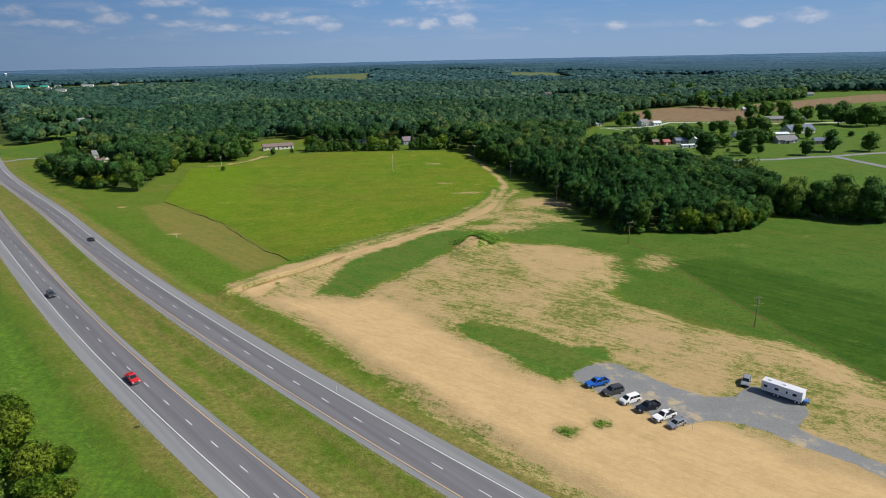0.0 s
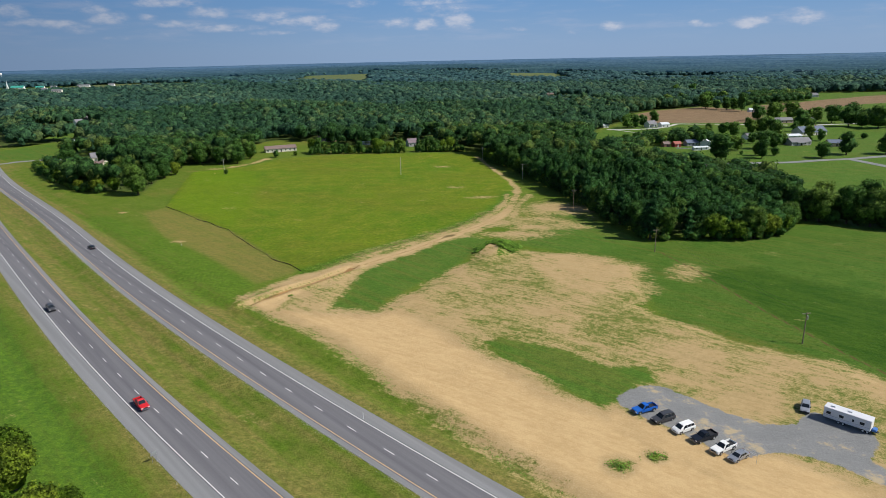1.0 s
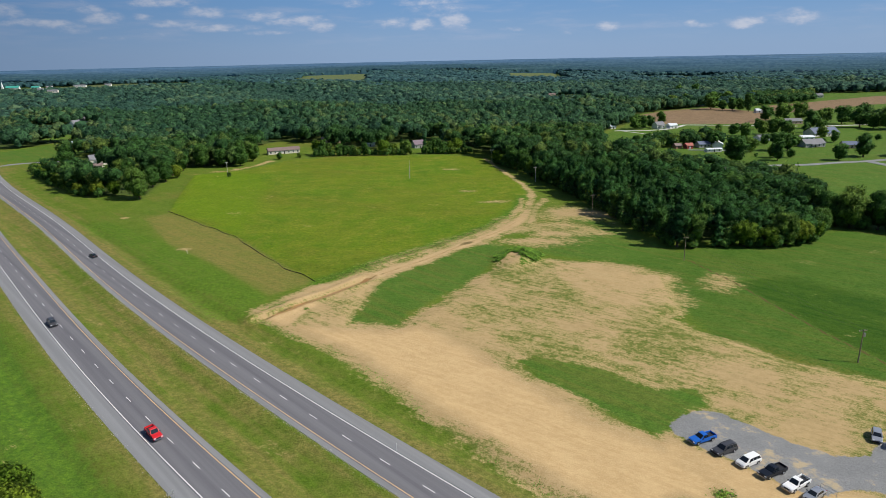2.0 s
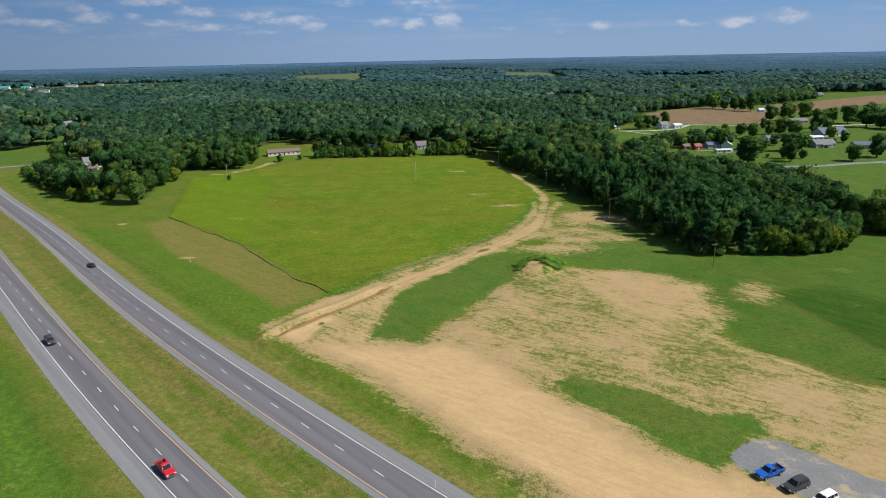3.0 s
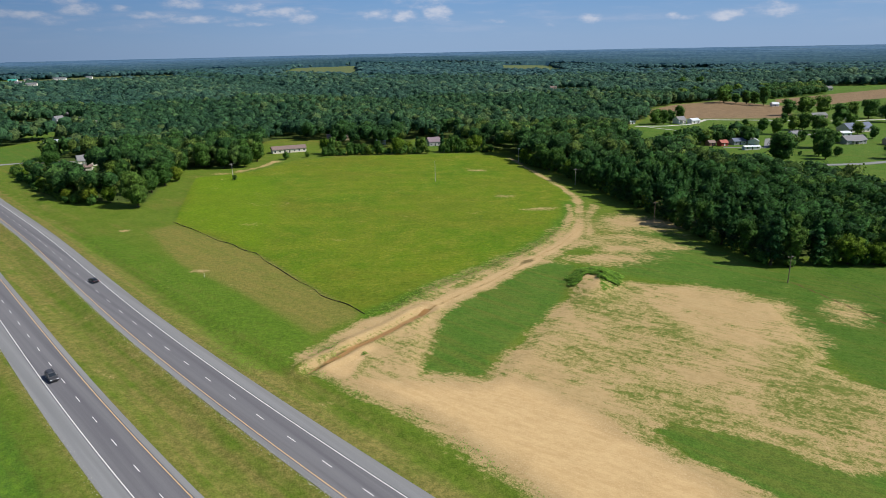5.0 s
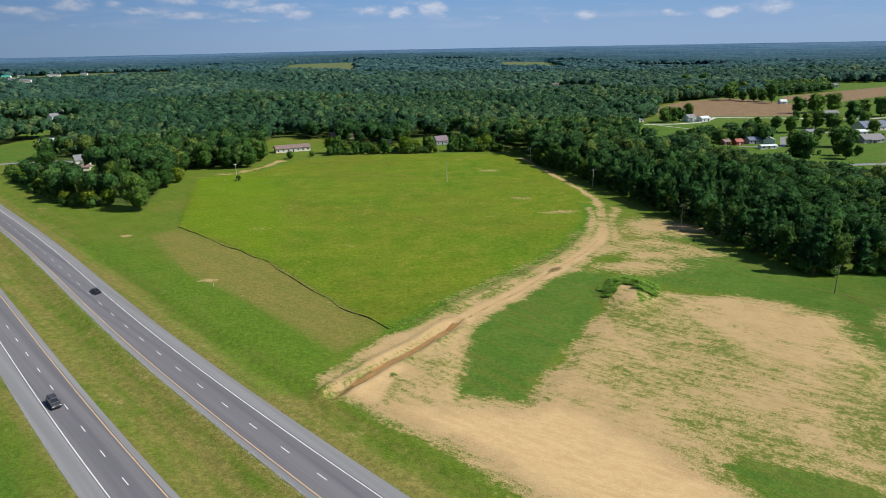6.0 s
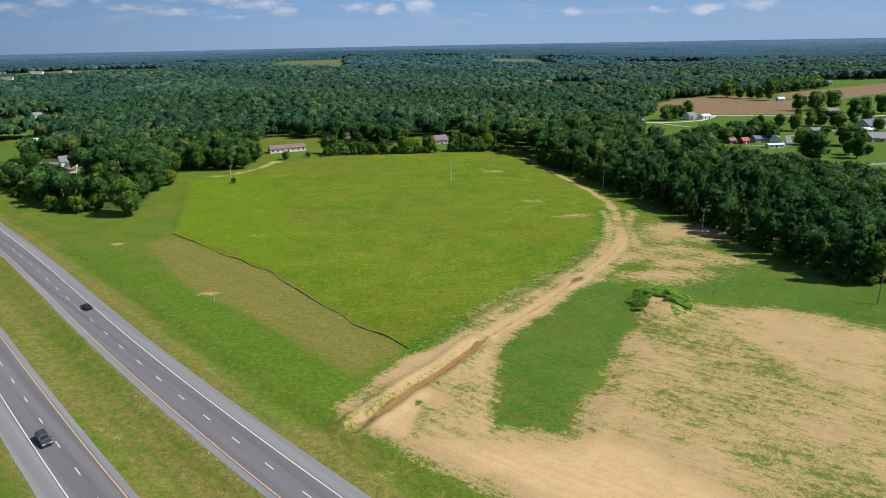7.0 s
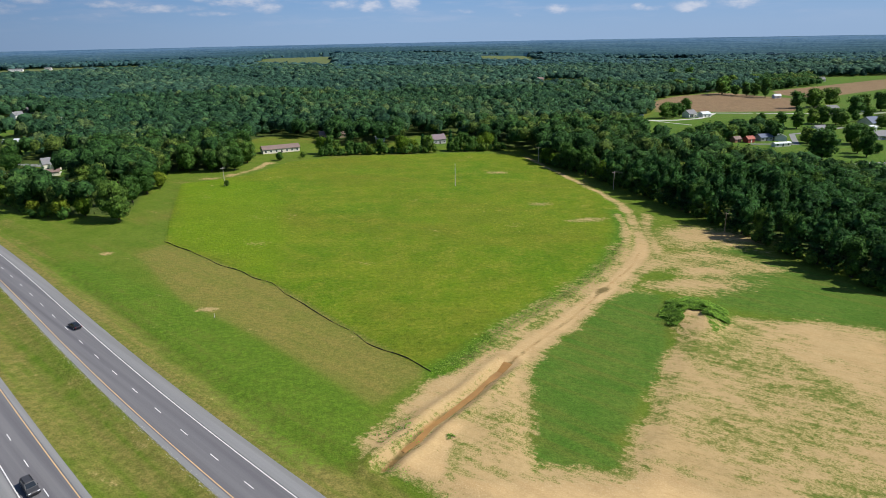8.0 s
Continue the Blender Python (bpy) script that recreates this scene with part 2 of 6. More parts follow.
    patch = n.math("MULTIPLY_ADD", n.math("SUBTRACT", broad, 0.5), 3.6, patch)
    patch = n.math("MULTIPLY_ADD", n.math("SUBTRACT", fine, 0.5), 1.3, patch)
    patch = n.math("MULTIPLY_ADD", n.math("SUBTRACT", tiny, 0.5), 0.5, patch)
    worn = n.math("ADD", patch, n.attribute("bare"))
    thin = n.math("MULTIPLY", n.ramp(n.attribute("bare"), -0.45, -0.05), 0.5)
    colour = n.mix(thin, colour, n.mix(n.ramp(fine, 0.35, 0.65), (0.130, 0.150, 0.034), (0.215, 0.195, 0.062)))
    straw = n.mix(n.ramp(tiny, 0.35, 0.65), (0.215, 0.200, 0.060), (0.42, 0.315, 0.145))
    colour = n.mix(n.ramp(worn, -0.95, -0.2), colour, n.mix(n.ramp(fine, 0.35, 0.65), colour, straw))
    colour = n.mix(n.math("MULTIPLY", n.ramp(worn, -0.5, 0.0), 0.8), colour, straw)
    colour = n.mix(n.ramp(n.math("MULTIPLY_ADD", n.math("SUBTRACT", tiny, 0.5), 0.3, worn), -0.12, 0.34), colour, soil)
    wet = n.ramp(n.math("MULTIPLY_ADD", n.math("SUBTRACT", n.math("MULTIPLY_ADD", mid, 0.5, n.math("MULTIPLY", fine, 0.5)), 0.5), 2.4, n.attribute("wet")), -0.3, 0.5)
    colour = n.mix(wet, colour, n.mix(n.ramp(mid, 0.4, 0.6), (0.31, 0.18, 0.07), (0.15, 0.115, 0.045)))
    colour = n.mix(n.math("MULTIPLY", n.ramp(n.math("MULTIPLY_ADD", n.math("SUBTRACT", fine, 0.5), 0.8, n.attribute("wheel_path")), -0.1, 0.6), 0.8), colour, (0.105, 0.068, 0.028))
    stone = n.mix(n.ramp(n.math("MULTIPLY_ADD", tiny, 0.5, n.math("MULTIPLY", mid, 0.5)), 0.3, 0.7), (0.175, 0.178, 0.178), (0.245, 0.248, 0.245))
    stone = n.mix(n.ramp(n.math("MULTIPLY_ADD", fine, 0.4, mid), 0.76, 0.90), stone, (0.40, 0.325, 0.21))
    colour = n.mix(n.ramp(n.math("MULTIPLY_ADD", n.math("ADD", n.math("MULTIPLY", n.math("SUBTRACT", mid, 0.5), 1.6), n.math("SUBTRACT", fine, 0.5)), 2.2, n.attribute("lot")), -0.25, 0.35), colour, stone)
    n.put(shader.inputs["Base Color"], colour)
    bump = n.add("Bump")
    bump.inputs["Strength"].default_value, bump.inputs["Distance"].default_value = 0.75, 0.4
    n.put(bump.inputs["Strength"], n.math("MULTIPLY_ADD", n.ramp(worn, 0.0, 0.3), -0.4, 0.75))
    n.put(bump.inputs["Height"], n.math("MULTIPLY_ADD", tiny, 0.5, fine))
    n.tree.links.new(bump.outputs[0], shader.inputs["Normal"])
    return m


GROUND = ground_material()


def asphalt_material(name, low, high, lanes):
    m, n, shader = material(name, 0.85, 0.0, 0.25)
    p = n.place()
    along = n.noise(n.stretch(p, 0.008, 0.55, 1, -47.5), 1.0, 4.0, 0.55)
    grain = n.noise(p, 5.0, 3.0, 0.7)
    tone = n.math("MULTIPLY_ADD", grain, 0.25, n.math("MULTIPLY", along, lanes))
    n.put(shader.inputs["Base Color"], n.mix(n.ramp(tone, 0.3, 0.75), low, high))
    return m


ASPHALT = asphalt_material("asphalt", (0.116, 0.113, 0.125), (0.175, 0.172, 0.180), 0.8)
SHOULDER = asphalt_material("shoulder_chippings", (0.185, 0.188, 0.192), (0.262, 0.265, 0.268), 0.7)
WHITE_PAINT = surface("road_paint_white", (0.64, 0.64, 0.63), 0.6, vary=0.12)
YELLOW_PAINT = surface("road_paint_yellow", (0.62, 0.42, 0.20), 0.6, vary=0.15)
BARK = surface("bark", (0.10, 0.075, 0.05), 0.95, vary=0.4, scale=2.0)
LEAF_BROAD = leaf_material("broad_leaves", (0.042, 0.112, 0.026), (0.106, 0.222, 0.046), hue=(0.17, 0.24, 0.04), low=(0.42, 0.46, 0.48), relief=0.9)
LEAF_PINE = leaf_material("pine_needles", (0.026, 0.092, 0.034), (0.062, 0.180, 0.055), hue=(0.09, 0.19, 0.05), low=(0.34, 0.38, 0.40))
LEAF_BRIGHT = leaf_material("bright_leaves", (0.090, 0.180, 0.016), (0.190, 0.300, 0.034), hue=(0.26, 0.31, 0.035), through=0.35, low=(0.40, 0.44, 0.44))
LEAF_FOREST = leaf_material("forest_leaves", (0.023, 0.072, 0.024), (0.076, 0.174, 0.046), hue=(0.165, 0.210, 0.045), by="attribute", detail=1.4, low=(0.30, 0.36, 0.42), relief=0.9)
# middle forest: a little of the air's blue haze put into the leaf colour
LEAF_MIDDLE_HAZED = leaf_material("middle_hazed_leaves", (0.022, 0.068, 0.040), (0.076, 0.168, 0.072), hue=(0.150, 0.190, 0.065), by="attribute", detail=0.9, low=(0.36, 0.42, 0.50), relief=0.85)
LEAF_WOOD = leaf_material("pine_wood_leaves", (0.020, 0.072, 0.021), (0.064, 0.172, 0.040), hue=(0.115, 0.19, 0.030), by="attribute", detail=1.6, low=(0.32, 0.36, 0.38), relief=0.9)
# distant forests: blue air haze put into the leaf colour, stronger farther off
LEAF_DISTANT_HAZED = leaf_material("distant_hazed_leaves", (0.022, 0.064, 0.054), (0.070, 0.146, 0.096), hue=(0.120, 0.180, 0.095), by="attribute", through=0.2, detail=0.5, low=(0.46, 0.54, 0.64), relief=0.8)
LEAF_FAR_HAZED = leaf_material("farthest_hazed_leaves", (0.024, 0.070, 0.086), (0.060, 0.128, 0.138), hue=(0.082, 0.150, 0.138), by="attribute", through=0.2, detail=0.34, low=(0.60, 0.66, 0.72), relief=0.6)


def backdrop_material():
    """Woods along the horizon; the blue haze of miles of air is painted on as emission."""
    m, n, shader = material("hazed_horizon_woods", 0.9, 0.0, 0.05)
    p = n.place()
    bands = n.ramp(n.noise(n.stretch(p, 0.0011, 0.0042), 1.0, 5.0, 0.7), 0.42, 0.58)
    fields = n.ramp(n.noise(n.stretch(p, 0.0022, 0.0060), 1.0, 3.0, 0.5), 0.61, 0.65)
    crowns = n.ramp(n.noise(n.stretch(p, 0.030, 0.006), 1.0, 4.0, 0.7), 0.32, 0.68)
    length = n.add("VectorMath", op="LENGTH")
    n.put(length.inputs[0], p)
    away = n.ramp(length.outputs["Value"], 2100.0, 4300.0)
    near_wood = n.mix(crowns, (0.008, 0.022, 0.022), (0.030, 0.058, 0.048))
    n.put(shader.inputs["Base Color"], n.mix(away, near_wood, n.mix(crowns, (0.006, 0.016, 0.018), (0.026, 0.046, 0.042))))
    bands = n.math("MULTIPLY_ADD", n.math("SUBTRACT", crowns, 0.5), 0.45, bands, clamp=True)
    # air haze painted as blue emission, brighter with distance
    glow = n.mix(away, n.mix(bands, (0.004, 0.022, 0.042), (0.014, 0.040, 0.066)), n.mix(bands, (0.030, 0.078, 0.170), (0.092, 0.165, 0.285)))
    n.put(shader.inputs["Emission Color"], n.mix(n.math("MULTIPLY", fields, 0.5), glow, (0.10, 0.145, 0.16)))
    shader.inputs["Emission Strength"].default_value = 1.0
    return m


HORIZON = backdrop_material()


# ---------------------------------------------------------------- plan
ALONG, ACROSS = np.array((0.674, -0.739)), np.array((0.739, 0.674))    # the highway's direction, and to its outer side


def highway_offset(lane, s):
    """How far across the line of a lane marking lies, s metres along the highway."""
    s = np.asarray(s, float)
    start, slope, bend = {"east_white": (67.716, .858, 2.077), "east_yellow": (60.799, .858, 2.077),
                          "west_white": (36.431, -.251, 2.662), "west_yellow": (43.332, -.251, 2.662)}[lane]
    u = (s / 1.05 + 200) / 100
    over = 40 * np.log1p(np.exp(np.clip((-s - 345) / 40, -30, 30)))
    swell = 3.9 * np.exp(-((s + 405) / 105) ** 2) if lane[0] == "e" else 0.7 * np.exp(-((s + 295) / 80) ** 2)
    return 1.05 * (start + slope * u + bend * u * u) + swell - over * 0.056 - np.maximum(0, -s - 640) ** 2 * 1.4e-4


def highway_point(lane, s, out=0.0):
    s = np.asarray(s, float)
    off = highway_offset(lane, s) + out
    return s[..., None] * ALONG + off[..., None] * ACROSS


def inside(x, y, corners):
    """Signed distance to a polygon's outline, positive inside."""
    x, y = np.asarray(x, float), np.asarray(y, float)
    best = np.full(x.shape, 1e18)
    odd = np.zeros(x.shape, bool)
    for (ax, ay), (bx, by) in zip(corners, corners[1:] + corners[:1]):
        ex, ey = bx - ax, by - ay
        t = np.clip(((x - ax) * ex + (y - ay) * ey) / (ex * ex + ey * ey), 0, 1)
        best = np.minimum(best, (x - ax - t * ex) ** 2 + (y - ay - t * ey) ** 2)
        if ay != by:
            odd ^= ((ay > y) != (by > y)) & (x < (bx - ax) * (y - ay) / (by - ay) + ax)
    return np.where(odd, 1, -1) * np.sqrt(best)


def beside(x, y, line):
    """Distance to a polyline, and how far along it (0 to 1)."""
    x, y = np.asarray(x, float), np.asarray(y, float)
    best, where = np.full(x.shape, 1e18), np.zeros(x.shape)
    for k, ((ax, ay), (bx, by)) in enumerate(zip(line, line[1:])):
        ex, ey = bx - ax, by - ay
        t = np.clip(((x - ax) * ex + (y - ay) * ey) / (ex * ex + ey * ey), 0, 1)
        d = (x - ax - t * ex) ** 2 + (y - ay - t * ey) ** 2
        where = np.where(d < best, (k + t) / (len(line) - 1), where)
        best = np.minimum(best, d)
    return np.sqrt(best), where


PAD = [(-75, 213), (-66, 202), (-50, 190), (-39, 178), (-31, 168), (-21, 153), (-13, 143), (-4, 131), (11, 114), (24, 100), (50, 72), (110, 40), (150, 60),
       (112, 112), (99, 132), (97, 149), (91, 158), (83, 164), (72, 172), (57, 190), (50, 202), (56, 205), (58, 217), (64, 240), (57, 248), (38, 259), (24, 263),
       (18, 268), (12, 262), (2, 250), (-8, 235), (-20, 215), (-30, 203), (-44, 205), (-44, 215), (-41, 240), (-50, 240), (-67, 228)]
PAD_BARE = [(-68, 207), (-55, 203), (-44, 202), (-30, 200), (-22, 203), (-12, 190), (-2, 177), (8, 160), (15, 150), (27, 139), (45, 117), (56, 119), (74, 106),
            (120, 70), (110, 42), (50, 74), (24, 102), (11, 116), (-4, 133), (-21, 155), (-39, 180)]
PAD_UPPER = [(25, 261), (38, 257), (56, 247), (62, 239), (57, 218), (52, 208), (40, 206), (30, 222), (24, 240)]
ISLAND = [(2.2, 176.1), (7.1, 178.9), (12.8, 175.3), (21.9, 171.7), (28, 164), (33, 160.5), (41.7, 160), (42.4, 153.4), (37.9, 149.6), (31.3, 144), (26.7, 141), (23.2, 144), (18.4, 150.3), (13.1, 157.3), (7.2, 165)]
WEDGE = [(-38.5, 239.5), (-33, 249), (-25, 257.5), (-12.4, 271), (-2, 283), (4.8, 286), (11.5, 281.5), (7, 269), (1.2, 254.3), (-4.4, 241.6), (-10.8, 232), (-15.5, 228.6),
         (-19.8, 221.6), (-23.8, 215.2), (-28, 212.4), (-27.5, 206), (-30, 203), (-37, 204), (-45, 205.5), (-43.5, 215), (-41, 226)]
LOT = [(29.8, 144.6), (34.9, 149), (40.2, 150.3), (43.5, 149.2), (48.5, 142.6), (53.3, 137), (58.3, 133), (64.6, 132.6), (69.1, 136.8), (71.4, 137), (78.8, 129.5), (77.8, 125.6),
       (72.1, 119.2), (73.6, 116.1), (78, 112), (81.5, 106.4), (90, 99), (104, 84), (100, 80), (86, 95.5), (79.1, 102.3), (75.3, 107.6), (70.3, 112.3), (65.5, 118.0), (59.3, 122.6),
       (53.4, 122.8), (49.8, 121.2), (46.7, 120.8), (43.3, 125.4), (37.9, 133), (31.3, 138.5)]
CROP = [(-158, 358), (-131, 332), (-105, 304), (-81, 269), (-66, 248), (-58, 242), (-46, 252), (-25, 273), (3, 303), (23, 334), (33, 370), (35, 415), (28, 465), (18, 531),
        (-17, 539), (-66, 543), (-118, 536), (-134, 528), (-152, 490), (-163, 482), (-185, 473), (-176, 432), (-165, 383)]
MOWN = [(-165, 345), (-134, 296), (-109, 271), (-88, 246), (-75, 230), (-62, 243), (-81, 268), (-105, 303), (-131, 331), (-158, 357)]
DITCH = [(-73, 209), (-72, 210.2), (-69, 213.2), (-66, 216.5), (-63, 221), (-59.6, 224.6), (-56.2, 228.4), (-52.6, 232.3), (-48.6, 237.5), (-45, 242), (-42.5, 245)]
TRACK = [(-43, 244.5), (-37, 251.5), (-29, 260), (-25, 263.5), (-14.4, 275), (-2, 289.5), (9, 303.5), (19.5, 318), (26, 333), (30.5, 352), (35, 370), (37, 388), (36, 412), (29, 459), (21, 520)]
APRON = [(-75.5, 217), (-72.5, 222.5), (-67.7, 229.5), (-61.5, 239), (-57.3, 241), (-53.5, 244), (-45, 253), (-40, 255), (-34, 250), (-39.3, 239.5), (-41.6, 226.3), (-44.2, 215.2), (-45.5, 205.2), (-52, 196), (-71.5, 206.5)]
BANK = [(-75.5, 217), (-72.5, 222.5), (-67.7, 229.5), (-61.5, 239), (-57.3, 241), (-53.5, 244), (-45, 253), (-41, 251), (-46, 243), (-53, 234.5), (-60, 226.5), (-67, 219), (-73, 212)]
SPOIL = [(-71, 208), (-67, 214), (-60, 222), (-56, 220), (-60, 210), (-62, 202)]
RUT = [(-43, 244), (-38.3, 249.2), (-30.6, 257.3), (-21, 267.2), (-12.2, 278), (-4, 287.7), (4.2, 298), (11.4, 307), (20, 320)]
RANK_VERGE = [(-74.5, 228), (-87, 243), (-97.5, 255), (-118, 278), (-143, 305), (-160, 320), (-182, 342), (-192, 337), (-176, 318), (-150, 290), (-118, 252), (-97, 221), (-90, 212), (-79, 210), (-76, 217)]
FENCE_LINE = [(-159.4, 360), (-145.2, 346), (-133, 332), (-123.8, 323), (-109.2, 308), (-99.6, 293.5), (-91.1, 281), (-83.6, 271), (-76.7, 260.5), (-70.5, 254), (-64.7, 247), (-61.3, 243.6), (-57.5, 241.5)]
PATH_LINE = [(77.8, 257), (83.4, 232.6), (86.8, 208.4), (90.1, 190), (92.8, 179.5), (95.4, 166.5), (98, 157), (100, 147.5), (102, 136.5), (106, 112)]
DEEP = [(84.4, 232), (87.6, 208.4), (90.9, 190), (93.6, 179.5), (96.2, 166.5), (98.8, 157), (100.8, 147.5), (102.8, 136.5), (108, 60), (210, 60), (165, 140), (138, 195), (106, 238)]
OPEN_LAND = [(-900, -400), (-900, 640), (-420, 640), (-372, 600), (-318, 506), (-255, 424), (-228, 401), (-188, 394), (-180, 402), (-188, 455), (-192, 500),
             (-166, 497), (-153, 522), (-158, 549), (-178, 590), (-165, 640), (-120, 625), (-116, 585), (-66, 576), (-46, 580), (-14, 602), (-6, 562), (14, 546), (24, 492), (37, 455), (45, 410),
             (53, 380), (56, 350), (61, 328), (69, 293), (78, 269), (96, 270), (114, 267), (134, 271), (150, 292), (166, 300), (177, 286), (205, 280), (230, 300), (250, 318),
             (420, 200), (900, -400)]
SETTLED = [(172, 345), (161, 378), (150, 408), (146, 428), (116, 445), (110, 520), (118, 560), (140, 625), (165, 690), (204, 748), (238, 848), (300, 918), (384, 956), (470, 1010), (500, 1130), (640, 1150), (900, 1080),
           (1100, 700), (900, 120), (420, 190), (262, 316), (215, 322)]
CLEARINGS = [[(-400, 1750), (-440, 2300), (-235, 2300), (-190, 1750)], [(-930, 1400), (-960, 1880), (-640, 1880), (-590, 1560), (-700, 1440)], [(200, 1900), (240, 2300), (400, 2300), (380, 1900)],
             [(160, 1150), (230, 1330), (300, 1290), (240, 1130)], [(-62, 590), (-40, 625), (-12, 620), (-15, 575), (-45, 572)], [(-480, 770), (-425, 805), (-395, 770), (-378, 695), (-412, 695)],
             [(-320, 510), (-290, 545), (-262, 540), (-255, 510), (-285, 490)], [(-430, 580), (-385, 675), (-335, 660), (-328, 600), (-332, 545), (-365, 558)], [(560, 1850), (600, 2150), (900, 2100), (860, 1820)], [(-1150, 1350), (-1120, 1760), (-900, 1800), (-900, 1380)]]
GROVES = [[(112, 447), (119, 505), (139, 484), (163, 464), (180, 434), (190, 408), (186, 360), (172, 348), (160, 380), (148, 412), (144, 430)], [(114, 470), (121, 540), (140, 548), (160, 566), (205, 594), (226, 606), (232, 580), (216, 554), (192, 558), (170, 554), (150, 520), (130, 470)], [(440, 660), (430, 725), (510, 760), (620, 790), (600, 700), (500, 640)],
          [(275, 925), (320, 1000), (350, 1000), (340, 950)], [(112, 425), (118, 447), (150, 436), (165, 420), (180, 385), (176, 352), (164, 345), (150, 395)], [(430, 945), (520, 1130), (640, 1160), (560, 1010)]]
TILLED = [[(205, 748), (240, 846), (300, 915), (384, 952), (402, 833), (352, 735), (329, 718), (254, 735)], [(424, 830), (432, 936), (560, 1000), (690, 1056), (800, 1060), (720, 940), (600, 925)]]
CROP_HEIGHT = 0.28


def terrain(x, y):
    """The ground's height."""
    x, y = np.asarray(x, float), np.asarray(y, float)
    s, n = x * ALONG[0] + y * ALONG[1], x * ACROSS[0] + y * ACROSS[1]
    far = np.clip((np.hypot(x, y) - 650) / 4000, 0, 1)
    level = 1 - np.clip((np.hypot(x, y) - 3000) / 1200, 0, 1)
    roll = np.sin(x / 310 + 1.3) * np.cos(y / 420 + 0.4) * 9 * np.clip(far * 3, 0, 1) + np.sin(x / 900 - y / 700) * 8 * np.clip(far * 2, 0, 1)
    roll = roll * level
    roll = roll + 13 * np.exp(-((x + 650) / 600) ** 2 - ((y - 1750) / 500) ** 2) + 7 * np.exp(-((x + 300) / 420) ** 2 - ((y - 2500) / 450) ** 2)
    z = 0.18 * np.sin(x / 23) * np.cos(y / 31) + 0.12 * np.sin(x / 9 + y / 13) + roll + 30 * far ** 1.5
    z = z + (5 * np.sin(x / 130 + 0.8) * np.sin(y / 170) + 3 * np.sin(x / 57 + y / 83)) * np.clip((np.hypot(x, y) - 720) / 300, 0, 1) * np.clip((120 - x) / 200, 0, 1) * np.clip((1900 - np.hypot(x, y)) / 500, 0, 1)
    z = z - 0.15 * np.maximum(0, np.hypot(x, y) - 4840)
    inner, outer = highway_offset("west_yellow", s), highway_offset("east_yellow", s)
    left, right = highway_offset("west_white", s), highway_offset("east_white", s)
    on_road = np.clip(1.5 - np.maximum(left - 6 - n, n - right - 6) / 10, 0, 1)
    z = z * (1 - on_road) + 0.02 * on_road
    middle = np.clip((n - inner - 1.8) / (outer - inner - 3.6), 0, 1)
    z = z - 0.9 * np.sin(np.pi * middle) ** 1.5
    z = z - 0.7 * np.exp(-((n - right - 10.0) / 3.2) ** 2) - 0.8 * np.exp(-((n - left + 14) / 4) ** 2)
    z = z + CROP_HEIGHT * np.clip(inside(x, y, CROP) / 1.5 + 0.5, 0, 1)
    z = z + 0.5 * np.clip(inside(x, y, PAD) / 4, 0, 1)
    ditch_gap, ditch_at = beside(x, y, DITCH)
    z = z - 0.95 * np.clip(1.25 - ditch_gap / 2.0, 0, 1) * np.clip((1.02 - ditch_at) * 9, 0, 1)
    z = z + 0.5 * np.exp(-((ditch_gap - 3.4) / 1.3) ** 2)
    z = z + 5.5 * np.exp(-((x + 432) / 60) ** 2 - ((y - 795) / 55) ** 2)
    u, v = (x - 14.2) * 0.91 - (y - 265) * 0.41, (x - 14.2) * 0.41 + (y - 265) * 0.91
    return z + 3.6 * np.exp(-((u / 6.4) ** 2 + (np.maximum(v, v * 0.75) / 9.5) ** 2) ** 1.3) - 0.9 * np.exp(-(u / 2.6) ** 2 - ((v + 5) / 6) ** 2)


def ground_height(x, y):
    return float(terrain(np.array([x]), np.array([y]))[0])


def spaced(start, low, high, stop_low, stop_high, step, growth):
    """Grid lines: even between low and high, wider and wider outside."""
    mid = list(np.arange(low, high, step))
    up, gap = [high], step
    while up[-1] < stop_high:
        gap *= growth
        up.append(up[-1] + gap)
    down, gap = [low], step
    while down[-1] > stop_low:
        gap *= growth
        down.append(down[-1] - gap)
    return np.array(down[:0:-1] + mid + up)


def grid_mesh(name, px, py, pz):
    """A mesh over a grid of points given as three arrays of one shape."""
    rows, cols = px.shape
    mesh = bpy.data.meshes.new(name)
    index = np.arange(rows * cols).reshape(rows, cols)
    quads = np.stack((index[:-1, :-1], index[:-1, 1:], index[1:, 1:], index[1:, :-1]), -1).reshape(-1, 4)
    fast_mesh(mesh, np.stack((px, py, pz), -1).reshape(-1, 3), quads)
    return mesh


def fast_mesh(mesh, points, faces):
    """Fill a mesh from arrays: points, and faces that all have the same number of corners."""
    count, corners = faces.shape
    mesh.vertices.add(len(points))
    mesh.vertices.foreach_set("co", np.ascontiguousarray(points, dtype=np.float32).ravel())
    mesh.loops.add(count * corners)
    mesh.loops.foreach_set("vertex_index", np.ascontiguousarray(faces, dtype=np.int32).ravel())
    mesh.polygons.add(count)
    mesh.polygons.foreach_set("loop_start", np.arange(0, count * corners, corners, dtype=np.int32))
    mesh.update(calc_edges=True)


def store(mesh, name, values):
    layer = mesh.attributes.new(name, "FLOAT", "POINT")
    layer.data.foreach_set("value", np.ascontiguousarray(values, dtype=np.float32).ravel())


